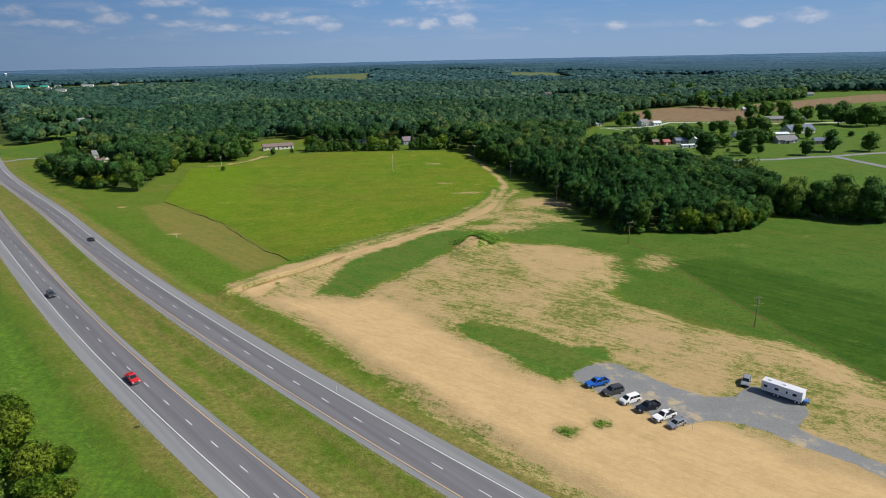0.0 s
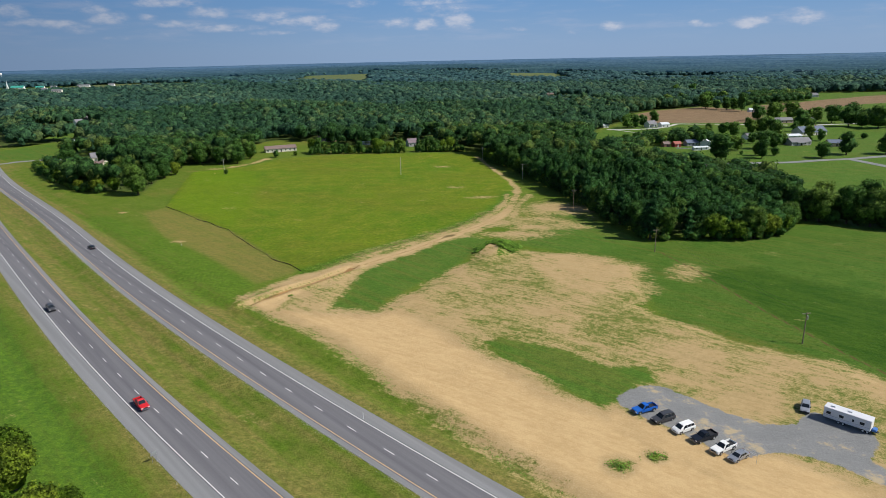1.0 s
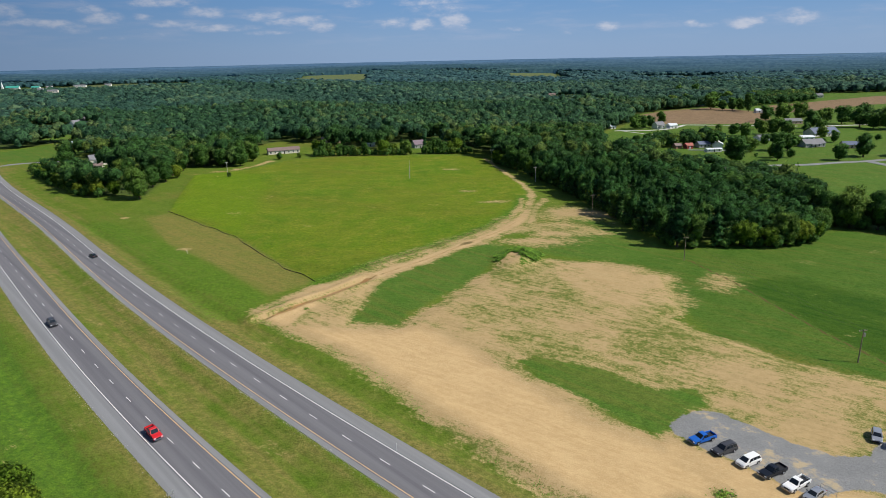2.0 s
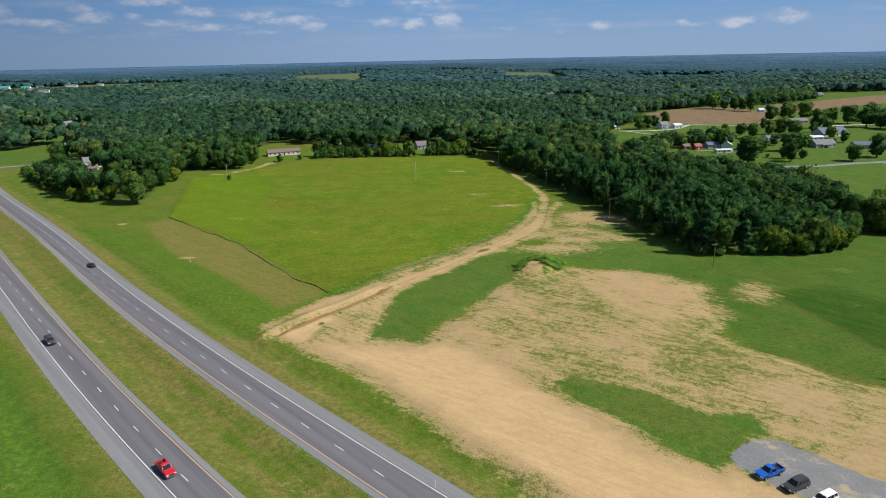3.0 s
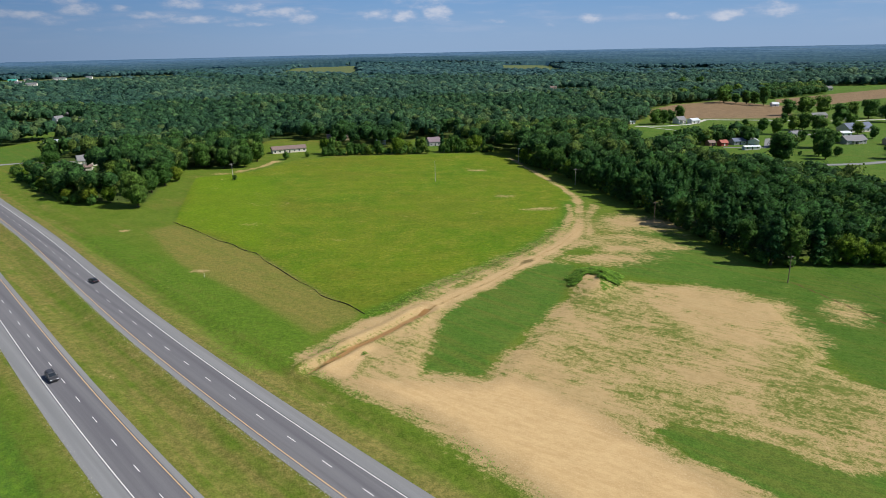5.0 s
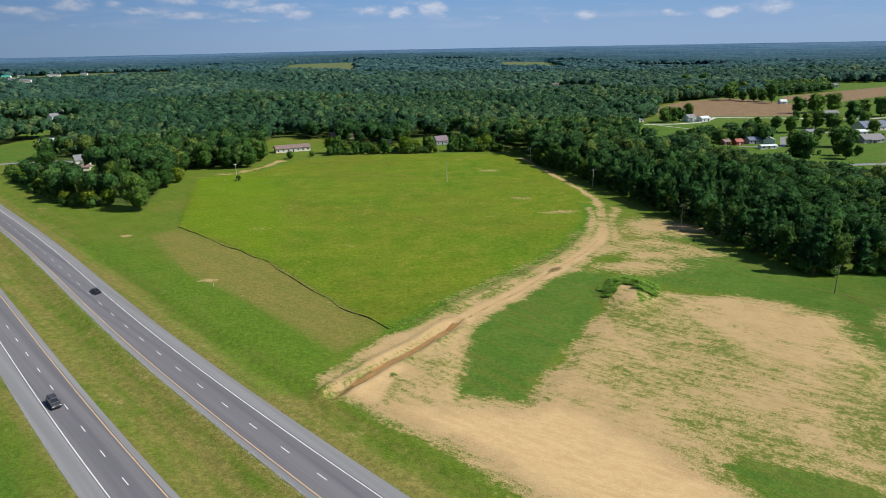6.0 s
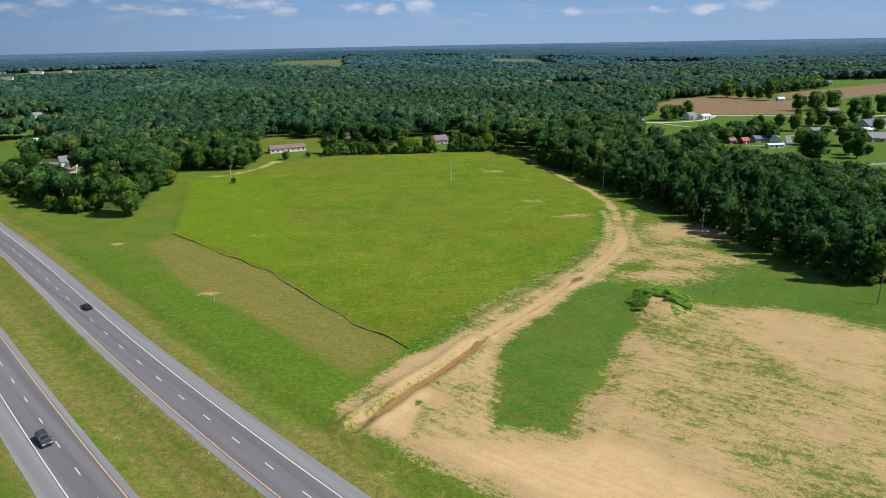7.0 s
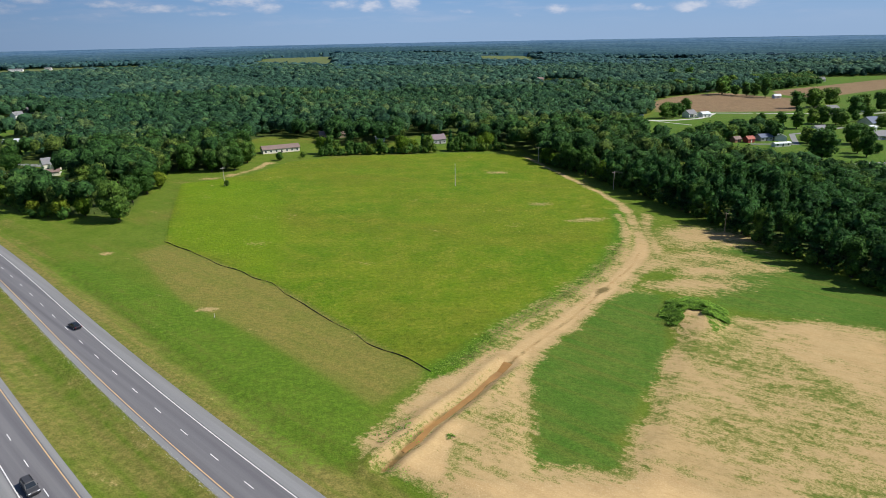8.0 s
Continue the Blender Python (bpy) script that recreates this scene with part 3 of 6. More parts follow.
# ---------------------------------------------------------------- ground
gx, gy = np.meshgrid(spaced(0, -205, 125, -5200, 5200, 1.05, 1.09), spaced(0, 85, 400, -900, 5200, 1.05, 1.075))
ground_mesh = grid_mesh("ground", gx, gy, terrain(gx, gy))
pad, lot = inside(gx, gy, PAD), inside(gx, gy, LOT)
bare = np.clip((pad - 0.6) / 3.0, -1.6, 0.0)
bare = np.maximum(bare, np.clip(inside(gx, gy, PAD_BARE) / 4.0 + 0.2, -1.6, 1.7))
bare = np.maximum(bare, np.clip(inside(gx, gy, PAD_UPPER) / 7.0, -1.6, 0.38))
east_pad = [(43, 152), (60, 138), (72, 142), (80, 131), (84, 115), (110, 92), (125, 100), (97, 136), (86, 157), (70, 168), (52, 172)]
bare = np.maximum(bare, np.clip(inside(gx, gy, east_pad) / 6.0, -1.6, 0.16))
lot_front = [(28, 141), (38, 131), (45, 123.5), (56, 121.5), (64, 113), (50, 106), (38, 118), (24, 134)]
bare = np.maximum(bare, np.clip(inside(gx, gy, lot_front) / 2.0 + 0.5, -1.6, 1.4))
track_gap, track_at = beside(gx, gy, TRACK)
track_half = np.interp(track_at, (0, 0.3, 0.5, 0.62, 0.8, 1), (3.6, 3.3, 2.9, 1.7, 0.9, 0.7))
bare = np.maximum(bare, np.clip((track_half - track_gap) / 1.8, -1.6, np.interp(track_at, (0, 0.5, 0.62, 1), (1.0, 0.85, 0.15, 0.02))))
braid = np.abs(track_gap - 5.2 - 1.3 * np.sin(gx / 9 + gy / 13))
bare = np.maximum(bare, np.where((track_at > 0.30) & (track_at < 0.72), np.clip((0.9 - braid) / 2.2, -1.6, 0.0), -1.6))
bare = np.maximum(bare, np.clip(inside(gx, gy, APRON) / 2.5, -1.6, 0.22))
bare = np.maximum(bare, np.clip(inside(gx, gy, BANK) / 1.5, -1.6, 0.5))
bare = np.maximum(bare, np.clip(inside(gx, gy, SPOIL) / 1.5 + 0.2, -1.6, 1.1))
field_strip = beside(gx, gy, [(-52, 246), (-44, 255), (-34.5, 266), (-24, 276.5), (-13, 285), (-2, 297), (9, 312), (18, 328)])[0]
bare = np.maximum(bare, np.clip(0.15 - field_strip / 5.5, -1.6, -0.12))
far_track = beside(gx, gy, [(-176, 481), (-166, 486), (-156, 497), (-150, 512), (-147, 528), (-135, 532)])[0]
bare = np.maximum(bare, np.clip((1.6 - far_track) / 1.8, -1.6, 0.2))
pale_strip = [(87, 157), (93, 151.5), (96, 140), (98, 126), (95, 122), (91, 132), (89, 145)]
bare = np.maximum(bare, np.clip(inside(gx, gy, pale_strip) / 2.0 + 0.25, -1.6, 0.5))
for spot_x, spot_y, spot_a, spot_b in ((25, 288, 13, 5), (47, 338, 13, 9), (60, 332, 8, 9), (31, 310, 14, 7), (40, 300, 13, 6), (79, 233, 5, 6), (0, 395, 4, 2.5), (14, 365, 7, 2.5), (-8, 470, 4, 2), (-125, 289, 2.4, 1.1), (-177, 348, 1.8, 1.4)):
    bare = np.maximum(bare, np.clip(0.75 - 0.95 * np.hypot((gx - spot_x) / spot_a, (gy - spot_y) / spot_b), -1.6, 0.12))
bare = np.where(inside(gx, gy, ISLAND) > -2, np.minimum(bare, -inside(gx, gy, ISLAND) / 2.2 - 0.45), bare)
bare = np.where(inside(gx, gy, WEDGE) > -2, np.minimum(bare, -inside(gx, gy, WEDGE) / 2.4 - 0.35), bare)
for spot_x, spot_y, spot_r in ((24, 120, 1.7), (32, 122.5, 1.3)):
    bare = np.minimum(bare, np.hypot(gx - spot_x, gy - spot_y) / spot_r - 1.1 + np.where(np.hypot(gx - spot_x, gy - spot_y) > 5, 3, 0))
mound_u, mound_v = (gx - 14.2) * 0.91 - (gy - 265) * 0.41, (gx - 14.2) * 0.41 + (gy - 265) * 0.91
mound_side = np.hypot(mound_u / 8, mound_v / 12)
mound_lap = (mound_side < 1.15) & ((np.abs(mound_u + 0.6) > 1.5 - 0.22 * mound_v) | (mound_v > -2.5))
bare = np.where(mound_lap, np.minimum(bare, -0.6), np.where(mound_side < 1.0, np.maximum(bare, 0.35), bare))
store(ground_mesh, "bare", bare)
across_now = gx * ACROSS[0] + gy * ACROSS[1]
along_now = gx * ALONG[0] + gy * ALONG[1]
outer_gap = across_now - highway_offset("east_white", along_now) - 3.7
west_gap = highway_offset("west_white", along_now) - across_now - 3.8
store(ground_mesh, "dry", np.where(outer_gap > 0, 0.95 * np.exp(-outer_gap / 8.0), np.where(west_gap > 0, 0.7 * np.exp(-west_gap / 7.0), 0.56)))
store(ground_mesh, "lot", np.clip(lot, -9, 9))
store(ground_mesh, "lush", np.clip(inside(gx, gy, CROP), -9, 9))
vivid = [(-187, 474), (-165, 483), (-140, 470), (-120, 420), (-112, 360), (-106, 310), (-131, 334), (-158, 360), (-165, 385), (-176, 432)]
store(ground_mesh, "vivid", np.clip(inside(gx, gy, vivid) / 12, -1, 1))
store(ground_mesh, "mown", np.clip(inside(gx, gy, MOWN) / 2, -9, 9))
pasture = np.full(gx.shape, -9.0)
for k in (0, 1, 2, 8, 9):
    pasture = np.maximum(pasture, inside(gx, gy, CLEARINGS[k]) / 8)
store(ground_mesh, "pasture", np.clip(pasture, -9, 9))
deep_side = np.where(beside(gx, gy, PATH_LINE)[0] < 14, 1.5, 7.0)
meadow_side = np.clip(inside(gx, gy, [(66, 236), (62, 252), (80, 268), (150, 290), (250, 305), (420, 200), (420, 60), (110, 60), (103, 132), (99, 150), (86, 166), (62, 192)]) / 12, -9, -0.35)
store(ground_mesh, "deep", np.maximum(meadow_side, np.clip(inside(gx, gy, DEEP) / deep_side, -9, 9)))
settled = np.clip(inside(gx, gy, SETTLED) / 4, -9, 9)
for clearing in CLEARINGS:
    settled = np.maximum(settled, np.clip(inside(gx, gy, clearing) / 6, -9, 9))
east_meadow = [(57, 217), (64, 240), (57, 250), (24, 272), (42, 330), (60, 320), (78, 268), (150, 290), (240, 310), (420, 200), (420, 60), (108, 60), (101, 132), (98, 149), (84, 164), (58, 190)]
meadow = np.maximum(np.maximum(inside(gx, gy, east_meadow) / 4, inside(gx, gy, WEDGE) / 2), inside(gx, gy, ISLAND) / 2)
meadow = np.maximum(meadow, np.where(west_gap > -2, (west_gap - 7) / 3, -9))
store(ground_mesh, "lawn", np.maximum(settled, np.clip(meadow, -9, 9)))
store(ground_mesh, "tilled", np.clip(np.maximum(inside(gx, gy, TILLED[0]), inside(gx, gy, TILLED[1])) / 4, -9, 9))
store(ground_mesh, "wood", np.clip(np.minimum(-inside(gx, gy, OPEN_LAND) - 11, -settled * 4 - 5) / 3, -9, 9))
weedy = np.where(mound_lap, 1.4, -2.0)
weedy = np.maximum(weedy, 1.3 - np.abs(beside(gx, gy, [(-59, 243), (-50, 251), (-38, 265.5), (-27, 275.5), (-15, 286), (-4, 299), (7, 314), (17, 331), (26, 352), (31, 375)])[0] - 0.3) / 2.9)
weedy = np.maximum(weedy, np.where(west_gap > 0, np.clip((west_gap - 9) / 8, -2, 0.0), -2))
weedy = np.maximum(weedy, np.clip(inside(gx, gy, RANK_VERGE) / 5.0 - 0.2, -2, 0.05))
store(ground_mesh, "weedy", np.clip(weedy, -2, 1.5))
ditch_gap, ditch_at = beside(gx + 0.5 * np.sin(gy / 3.1), gy + 0.5 * np.sin(gx / 4.3), DITCH)
damp = np.clip(0.85 - ditch_gap / 1.05, -2, 0.8)
rut_gap = beside(gx + 0.4 * np.sin(gy / 5.0), gy, RUT)[0]
puddle = np.hypot((gx + 4.5) * 0.75 + (gy - 287.5) * 0.66, ((gy - 287.5) * 0.75 - (gx + 4.5) * 0.66) * 2.2)
damp = np.maximum(damp, np.maximum(np.clip(0.22 - rut_gap / 1.4, -2, 0.2), np.clip(0.7 - puddle / 4.5, -2, 0.4)))
store(ground_mesh, "wet", damp)
store(ground_mesh, "wheel_path", np.clip(0.9 - beside(gx, gy, PATH_LINE)[0] / 0.75, -1, 0.9))
ground_mesh.materials.append(GROUND)
ground_mesh.polygons.foreach_set("use_smooth", np.ones(len(ground_mesh.polygons), bool))
tagged(new("ground", ground_mesh), "rolling grass meadow with bare sandy soil and gravel", "ground", kind="structure")


# ---------------------------------------------------------------- small mesh helpers
def part(name, bm, mat, parent=None, label=""):
    mesh = bpy.data.meshes.new(name)
    bm.normal_update()
    bm.to_mesh(mesh)
    bm.free()
    mesh.materials.append(mat)
    ob = new(name, mesh)
    if parent is not None:
        ob.parent = parent
    return tagged(ob, label)


def ribbon(name, lane, starts, low, high, z, mat, parent=None, thick=0.0, label=""):
    """A strip of road surface beside a lane line; with a thickness it gets side faces."""
    a, b = highway_point(lane, starts, low), highway_point(lane, starts, high)
    bm = bmesh.new()
    rows = []
    for (ax, ay), (bx, by) in zip(a, b):
        ring = [bm.verts.new((ax, ay, z)), bm.verts.new((bx, by, z))]
        if thick:
            ring += [bm.verts.new((bx, by, z - thick)), bm.verts.new((ax, ay, z - thick))]
        rows.append(ring)
    for p, q in zip(rows, rows[1:]):
        for k in range(len(p) if thick else 1):
            j = (k + 1) % len(p)
            bm.faces.new((p[k], p[j], q[j], q[k]))
    bmesh.ops.recalc_face_normals(bm, faces=bm.faces)
    if not thick and bm.faces[:][0].normal.z < 0:
        bmesh.ops.reverse_faces(bm, faces=bm.faces)
    return part(name, bm, mat, parent, label)


# ---------------------------------------------------------------- highway
STATIONS = np.arange(-900, 160, 12.0)
for lane_white, lane_yellow, road_name, side, phase in (("east_white", "east_yellow", "road_1", 1, 2.4), ("west_white", "west_yellow", "road_2", -1, 1.3)):
    road = new(road_name)
    tagged(road, "two-lane asphalt highway carriageway with pale chipped shoulders", "road", kind="structure")
    width = 7.26
    lo, hi = (0.0, width) if side > 0 else (-width, 0.0)
    ribbon("carriageway", lane_yellow, STATIONS, lo - 0.35, hi + 0.35, 0.06, ASPHALT, road, 0.5)
    outer = (width + 0.35, width + 3.4) if side > 0 else (-width - 3.9, -width - 0.35)
    inner = (-1.65, -0.35) if side > 0 else (0.35, 1.5)
    ribbon("outer_shoulder", lane_yellow, STATIONS, outer[0], outer[1], 0.055, SHOULDER, road, 0.5, "pale grey paved shoulder")
    ribbon("inner_shoulder", lane_yellow, STATIONS, inner[0], inner[1], 0.055, SHOULDER, road, 0.5, "narrow grey inner shoulder")
    ribbon("yellow_edge_line", lane_yellow, STATIONS, -0.09, 0.09, 0.068, YELLOW_PAINT, road)
    ribbon("white_edge_line", lane_yellow, STATIONS, side * width - 0.10, side * width + 0.10, 0.068, WHITE_PAINT, road)
    for k in range(-56, 6):
        at = k * 12.22 + phase
        ribbon("lane_dash", lane_yellow, np.array((at - 1.55, at + 1.55)), side * width / 2 - 0.09, side * width / 2 + 0.09, 0.068, WHITE_PAINT, road)

# ---------------------------------------------------------------- water standing in the ditch
MUDDY_WATER = surface("muddy_water", (0.30, 0.165, 0.055), 0.3, 0.0, 0.25, vary=0.3, scale=0.3)
bm = bmesh.new()
banks = []
for k, (x, y) in enumerate(DITCH[2:]):
    ax, ay = DITCH[1:][k]
    side = Vector((-(y - ay), x - ax)).normalized() * (0.55 + 0.06 * k + 0.25 * math.sin(k * 1.9))
    z = ground_height(x, y) + 0.14
    banks.append([bm.verts.new((x + side.x, y + side.y, z)), bm.verts.new((x - side.x, y - side.y, z))])
for p, q in zip(banks, banks[1:]):
    bm.faces.new((p[0], p[1], q[1], q[0]))
bmesh.ops.recalc_face_normals(bm, faces=bm.faces)
tagged(part("water", bm, MUDDY_WATER), "shallow brown muddy water standing in the ditch", "water", kind="structure")

# ---------------------------------------------------------------- trees
rng = np.random.default_rng(7)


def leaf_cards(centres, outward, size, jitter, rnd):
    """Four-cornered leaf clumps at the given points, facing roughly outward."""
    count = len(centres)
    facing = outward + rnd.normal(0, jitter, (count, 3))
    facing /= np.linalg.norm(facing, axis=1, keepdims=True) + 1e-9
    helper = rnd.normal(0, 1, (count, 3))
    side = np.cross(facing, helper)
    side /= np.linalg.norm(side, axis=1, keepdims=True) + 1e-9
    up = np.cross(facing, side)
    size = np.asarray(size).reshape(-1, 1) * rnd.uniform(0.65, 1.3, (count, 1))
    corners = []
    for a, b in ((-1, -0.55), (0.3, -1), (1, 0.5), (-0.35, 1)):
        fall = rnd.uniform(0.7, 1.15, (count, 1))
        corners.append(centres + side * size * a * fall + up * size * b * fall - facing * size * 0.25 * rnd.uniform(0, 1, (count, 1)))
    points = np.stack(corners, 1).reshape(-1, 3)
    return points, np.arange(count * 4, dtype=np.int32).reshape(-1, 4)


def soften(mesh, normals):
    """Shade the leaf clumps by the crown's own roundness."""
    normals = normals / (np.linalg.norm(normals, axis=1, keepdims=True) + 1e-9)
    mesh.polygons.foreach_set("use_smooth", np.ones(len(mesh.polygons), bool))
    mesh.normals_split_custom_set_from_vertices(normals.astype(np.float32))


def crown_points(count, height, radius, base, lobes, rnd, conifer=False):
    """Points on the outside of an uneven crown, and their outward directions."""
    if conifer:
        t = rnd.uniform(0, 1, count) ** 0.75
        turn = rnd.uniform(0, 2 * np.pi, count)
        tier = 0.78 + 0.3 * np.sin(t * 34 + turn * 0.7)
        r = radius * (1 - t) ** 0.48 * tier * rnd.uniform(0.55, 1.0, count) + 0.15
        c = np.stack((r * np.cos(turn), r * np.sin(turn), base + t * (height - base)), 1)
        o = np.stack((np.cos(turn), np.sin(turn), np.full(count, 0.7)), 1)
        return c, o, None
    hubs, centre_z, half = crown_hubs(height, radius, base, lobes, rnd)
    pick = rnd.integers(0, len(hubs), count)
    d = rnd.normal(0, 1, (count, 3))
    d[:, 2] = d[:, 2] * 0.85 + 0.25
    d /= np.linalg.norm(d, axis=1, keepdims=True)
    c = hubs[pick, :3] + d * hubs[pick, 3:4] * rnd.uniform(0.8, 1.16, (count, 1))
    out = c - np.array((0, 0, centre_z - half * 0.3))
    out /= np.linalg.norm(out, axis=1, keepdims=True)
    return c, d * 0.75 + out * 0.5, hubs


def crown_hubs(height, radius, base, lobes, rnd):
    """Where the lobes of a broad crown sit: x, y, z, radius."""
    centre_z = base + (height - base) * 0.52
    half = (height - base) * 0.5
    hubs = []
    for k in range(lobes):
        a, h = rnd.uniform(0, 2 * np.pi), rnd.uniform(-0.88, 0.74)
        reach = radius * 0.62 * np.sqrt(max(0.1, 1 - h * h)) * rnd.uniform(0.75, 1.1)
        hubs.append((reach * np.cos(a), reach * np.sin(a), centre_z + h * half * 0.8, radius * rnd.uniform(0.34, 0.52)))
    hubs.append((0, 0, centre_z + half * 0.45, radius * 0.5))
    return np.array(hubs), centre_z, half


def core_blob(height, radius, base, conifer=False, sides=7):
    """A dark inner body that keeps the crown from being seen through."""
    rings = ((0.03, 0.5), (0.3, 0.72), (0.62, 0.66), (0.88, 0.3)) if not conifer else ((0.03, 0.62), (0.35, 0.45), (0.7, 0.2), (0.93, 0.06))
    pts = []
    for level, share in rings:
        for k in range(sides):
            a = 2 * math.pi * k / sides + level * 3
            pts.append((radius * share * math.cos(a), radius * share * math.sin(a), base + level * (height - base)))
    faces = []
    for r in range(len(rings) - 1):
        for k in range(sides):
            faces.append((r * sides + k, r * sides + (k + 1) % sides, (r + 1) * sides + (k + 1) % sides, (r + 1) * sides + k))
    top = (len(rings) - 1) * sides
    faces += [(top, top + 1, top + 2, top + 3), (top, top + 3, top + 4, top + sides - 1)]
    return np.array(pts), np.array(faces, dtype=np.int32)


def lump_template(rings, sides, low=-0.45):
    """Directions and faces of a dome from just under its middle to its top."""
    ways, faces = [], []
    for r in range(rings):
        h = low + (math.pi / 2 - 0.12 - low) * r / (rings - 1)
        for k in range(sides):
            a = 2 * math.pi * (k + 0.5 * (r % 2)) / sides
            ways.append((math.cos(h) * math.cos(a), math.cos(h) * math.sin(a), math.sin(h)))
    for r in range(rings - 1):
        for k in range(sides):
            j = (k + 1) % sides
            faces.append((r * sides + k, r * sides + j, (r + 1) * sides + j, (r + 1) * sides + k))
    top = (rings - 1) * sides
    for k in range(0, sides - 2, 2):
        faces.append((top, top + k + 1, top + k + 2, top + min(k + 3, sides - 1) if k + 3 < sides else top + k + 2))
    faces = [f if len(set(f)) == 4 else (f[0], f[1], f[2], f[0]) for f in faces]
    return np.array(ways), np.array([f for f in faces if len(set(f)) == 4], dtype=np.int32)


def limb(bm, a, b, ra, rb, sides=6):
    """A tapered round bar from a to b."""
    a, b = Vector(a), Vector(b)
    q = (b - a).to_track_quat("Z", "Y")
    rings = []
    for centre, r in ((a, ra), (b, rb)):
        rings.append([bm.verts.new(centre + q @ Vector((r * math.cos(2 * math.pi * k / sides), r * math.sin(2 * math.pi * k / sides), 0))) for k in range(sides)])
    for k in range(sides):
        bm.faces.new((rings[0][k], rings[0][(k + 1) % sides], rings[1][(k + 1) % sides], rings[1][k]))
    bm.faces.new(rings[1])
    bm.faces.new(rings[0][::-1])


def tree_model(height, radius, base, cards, size, seed, mat, conifer=False, lobes=9, label=""):
    """A tree at the origin: tapered trunk with limbs, and a crown of leaf clumps."""
    rnd = np.random.default_rng(seed)
    tree = new("tree")
    bm = bmesh.new()
    girth = height * 0.02 + 0.05
    limb(bm, (0, 0, -0.4), (0.1, 0.05, base + 0.4), girth * 1.5, girth, 8)
    limb(bm, (0.1, 0.05, base + 0.3), (0.0, 0.1, height * 0.86), girth, girth * 0.15, 6)
    for k in range(7 if not conifer else 4):
        a, h = rnd.uniform(0, 6.28), base + (height - base) * rnd.uniform(0.0, 0.45)
        limb(bm, (0, 0, h), (math.cos(a) * radius * 0.66, math.sin(a) * radius * 0.66, h + radius * rnd.uniform(0.25, 0.6)), girth * 0.5, girth * 0.1, 5)
    part("trunk", bm, BARK, tree)
    c, o, hubs = crown_points(cards, height, radius, base, lobes, rnd, conifer)
    pts, faces = leaf_cards(c, o, np.full(cards, size), 0.42, rnd)
    core, core_faces = core_blob(height * 0.93, radius * 0.8, base + 0.5, conifer)
    middle = np.array((0, 0, base + (height - base) * 0.4))
    blocks, block_faces = [pts, core], [faces, core_faces + len(pts)]
    normals = [np.repeat(o + rnd.normal(0, 0.62, o.shape), 4, 0), core - middle]
    start = len(pts) + len(core)
    if hubs is not None:
        ways, dome_faces = lump_template(5, 8, -0.8)
        for hx, hy, hz, hr in hubs:
            bulge = 0.66 + 0.20 * np.sin(ways[:, 0] * 6 + hx) * np.sin(ways[:, 1] * 6 + hy) + rnd.normal(0, 0.09, len(ways))
            blocks.append(np.array((hx, hy, hz)) + ways * (hr * bulge)[:, None])
            block_faces.append(dome_faces + start)
            normals.append(ways + rnd.normal(0, 0.25, ways.shape))
            start += len(ways)
    mesh = bpy.data.meshes.new("crown")
    fast_mesh(mesh, np.vstack(blocks), np.vstack(block_faces))
    soften(mesh, np.vstack(normals))
    mesh.materials.append(mat)
    crown = new("crown", mesh)
    crown.parent = tree
    return tagged(tree, label, "tree")


def stand(model, x, y, scale=1.0, turn=0.0, tall=1.0, first=False):
    m = Matrix.LocRotScale((x, y, ground_height(x, y) - 0.05), Euler((0, 0, turn)), None)
    if first:
        model.matrix_basis = m
        made = model
    else:
        made = copy_thing(model, m)
    made.scale = (scale, scale, scale * tall)
    return made


OAKS = [tree_model(17, 7.6, 1.2, 2600, 0.31, 11, LEAF_BROAD, lobes=17, label="large spreading oak with dark green summer leaves"),
        tree_model(16, 6.0, 1.0, 2100, 0.30, 12, LEAF_BROAD, lobes=14, label="broad-leaved tree with dense dark green crown"),
        tree_model(18, 5.2, 2.5, 1900, 0.30, 13, LEAF_BROAD, lobes=13, label="tall broad-leaved tree with dense green crown")]
PINES = [tree_model(19, 4.3, 2.5, 2000, 0.40, 21, LEAF_PINE, conifer=True, label="tall pine tree with dark green needles"),
         tree_model(16, 3.7, 1.5, 1700, 0.38, 22, LEAF_PINE, conifer=True, label="young pine tree with dark green needles")]
SHRUBS = [tree_model(9, 4.4, 0.4, 2000, 0.25, 31, LEAF_BRIGHT, lobes=13, label="bright yellow-green leafy small tree"),
          tree_model(7, 3.4, 0.3, 1400, 0.25, 32, LEAF_BROAD, lobes=11, label="rounded dark green bushy tree")]
THICKET = tree_model(9, 4.4, 0.3, 4600, 0.17, 34, leaf_material("thicket_leaves", (0.100, 0.215, 0.020), (0.190, 0.340, 0.040), hue=(0.25, 0.36, 0.045), through=0.4, detail=2.6, low=(0.55, 0.58, 0.55), relief=0.6), lobes=15, label="leafy bright green small tree in a roadside thicket")
BUSH = tree_model(4.2, 2.6, 0.1, 320, 0.32, 33, LEAF_BROAD, lobes=4, label="low green bush at the foot of trees")
LEAF_YARD = leaf_material("yard_leaves", (0.060, 0.140, 0.026), (0.130, 0.245, 0.046), hue=(0.16, 0.25, 0.045), low=(0.42, 0.46, 0.48))
YARD_OAKS = [tree_model(17, 7.6, 1.2, 1000, 0.46, 14, LEAF_BROAD, lobes=17, label="spreading shade tree with dark green leaves on a lawn"),
             tree_model(16, 6.0, 1.0, 850, 0.44, 15, LEAF_BROAD, lobes=14, label="rounded broad-leaved tree on a lawn"),
             tree_model(15, 6.4, 0.8, 850, 0.44, 16, LEAF_YARD, lobes=15, label="light green broad-leaved tree on a lawn")]
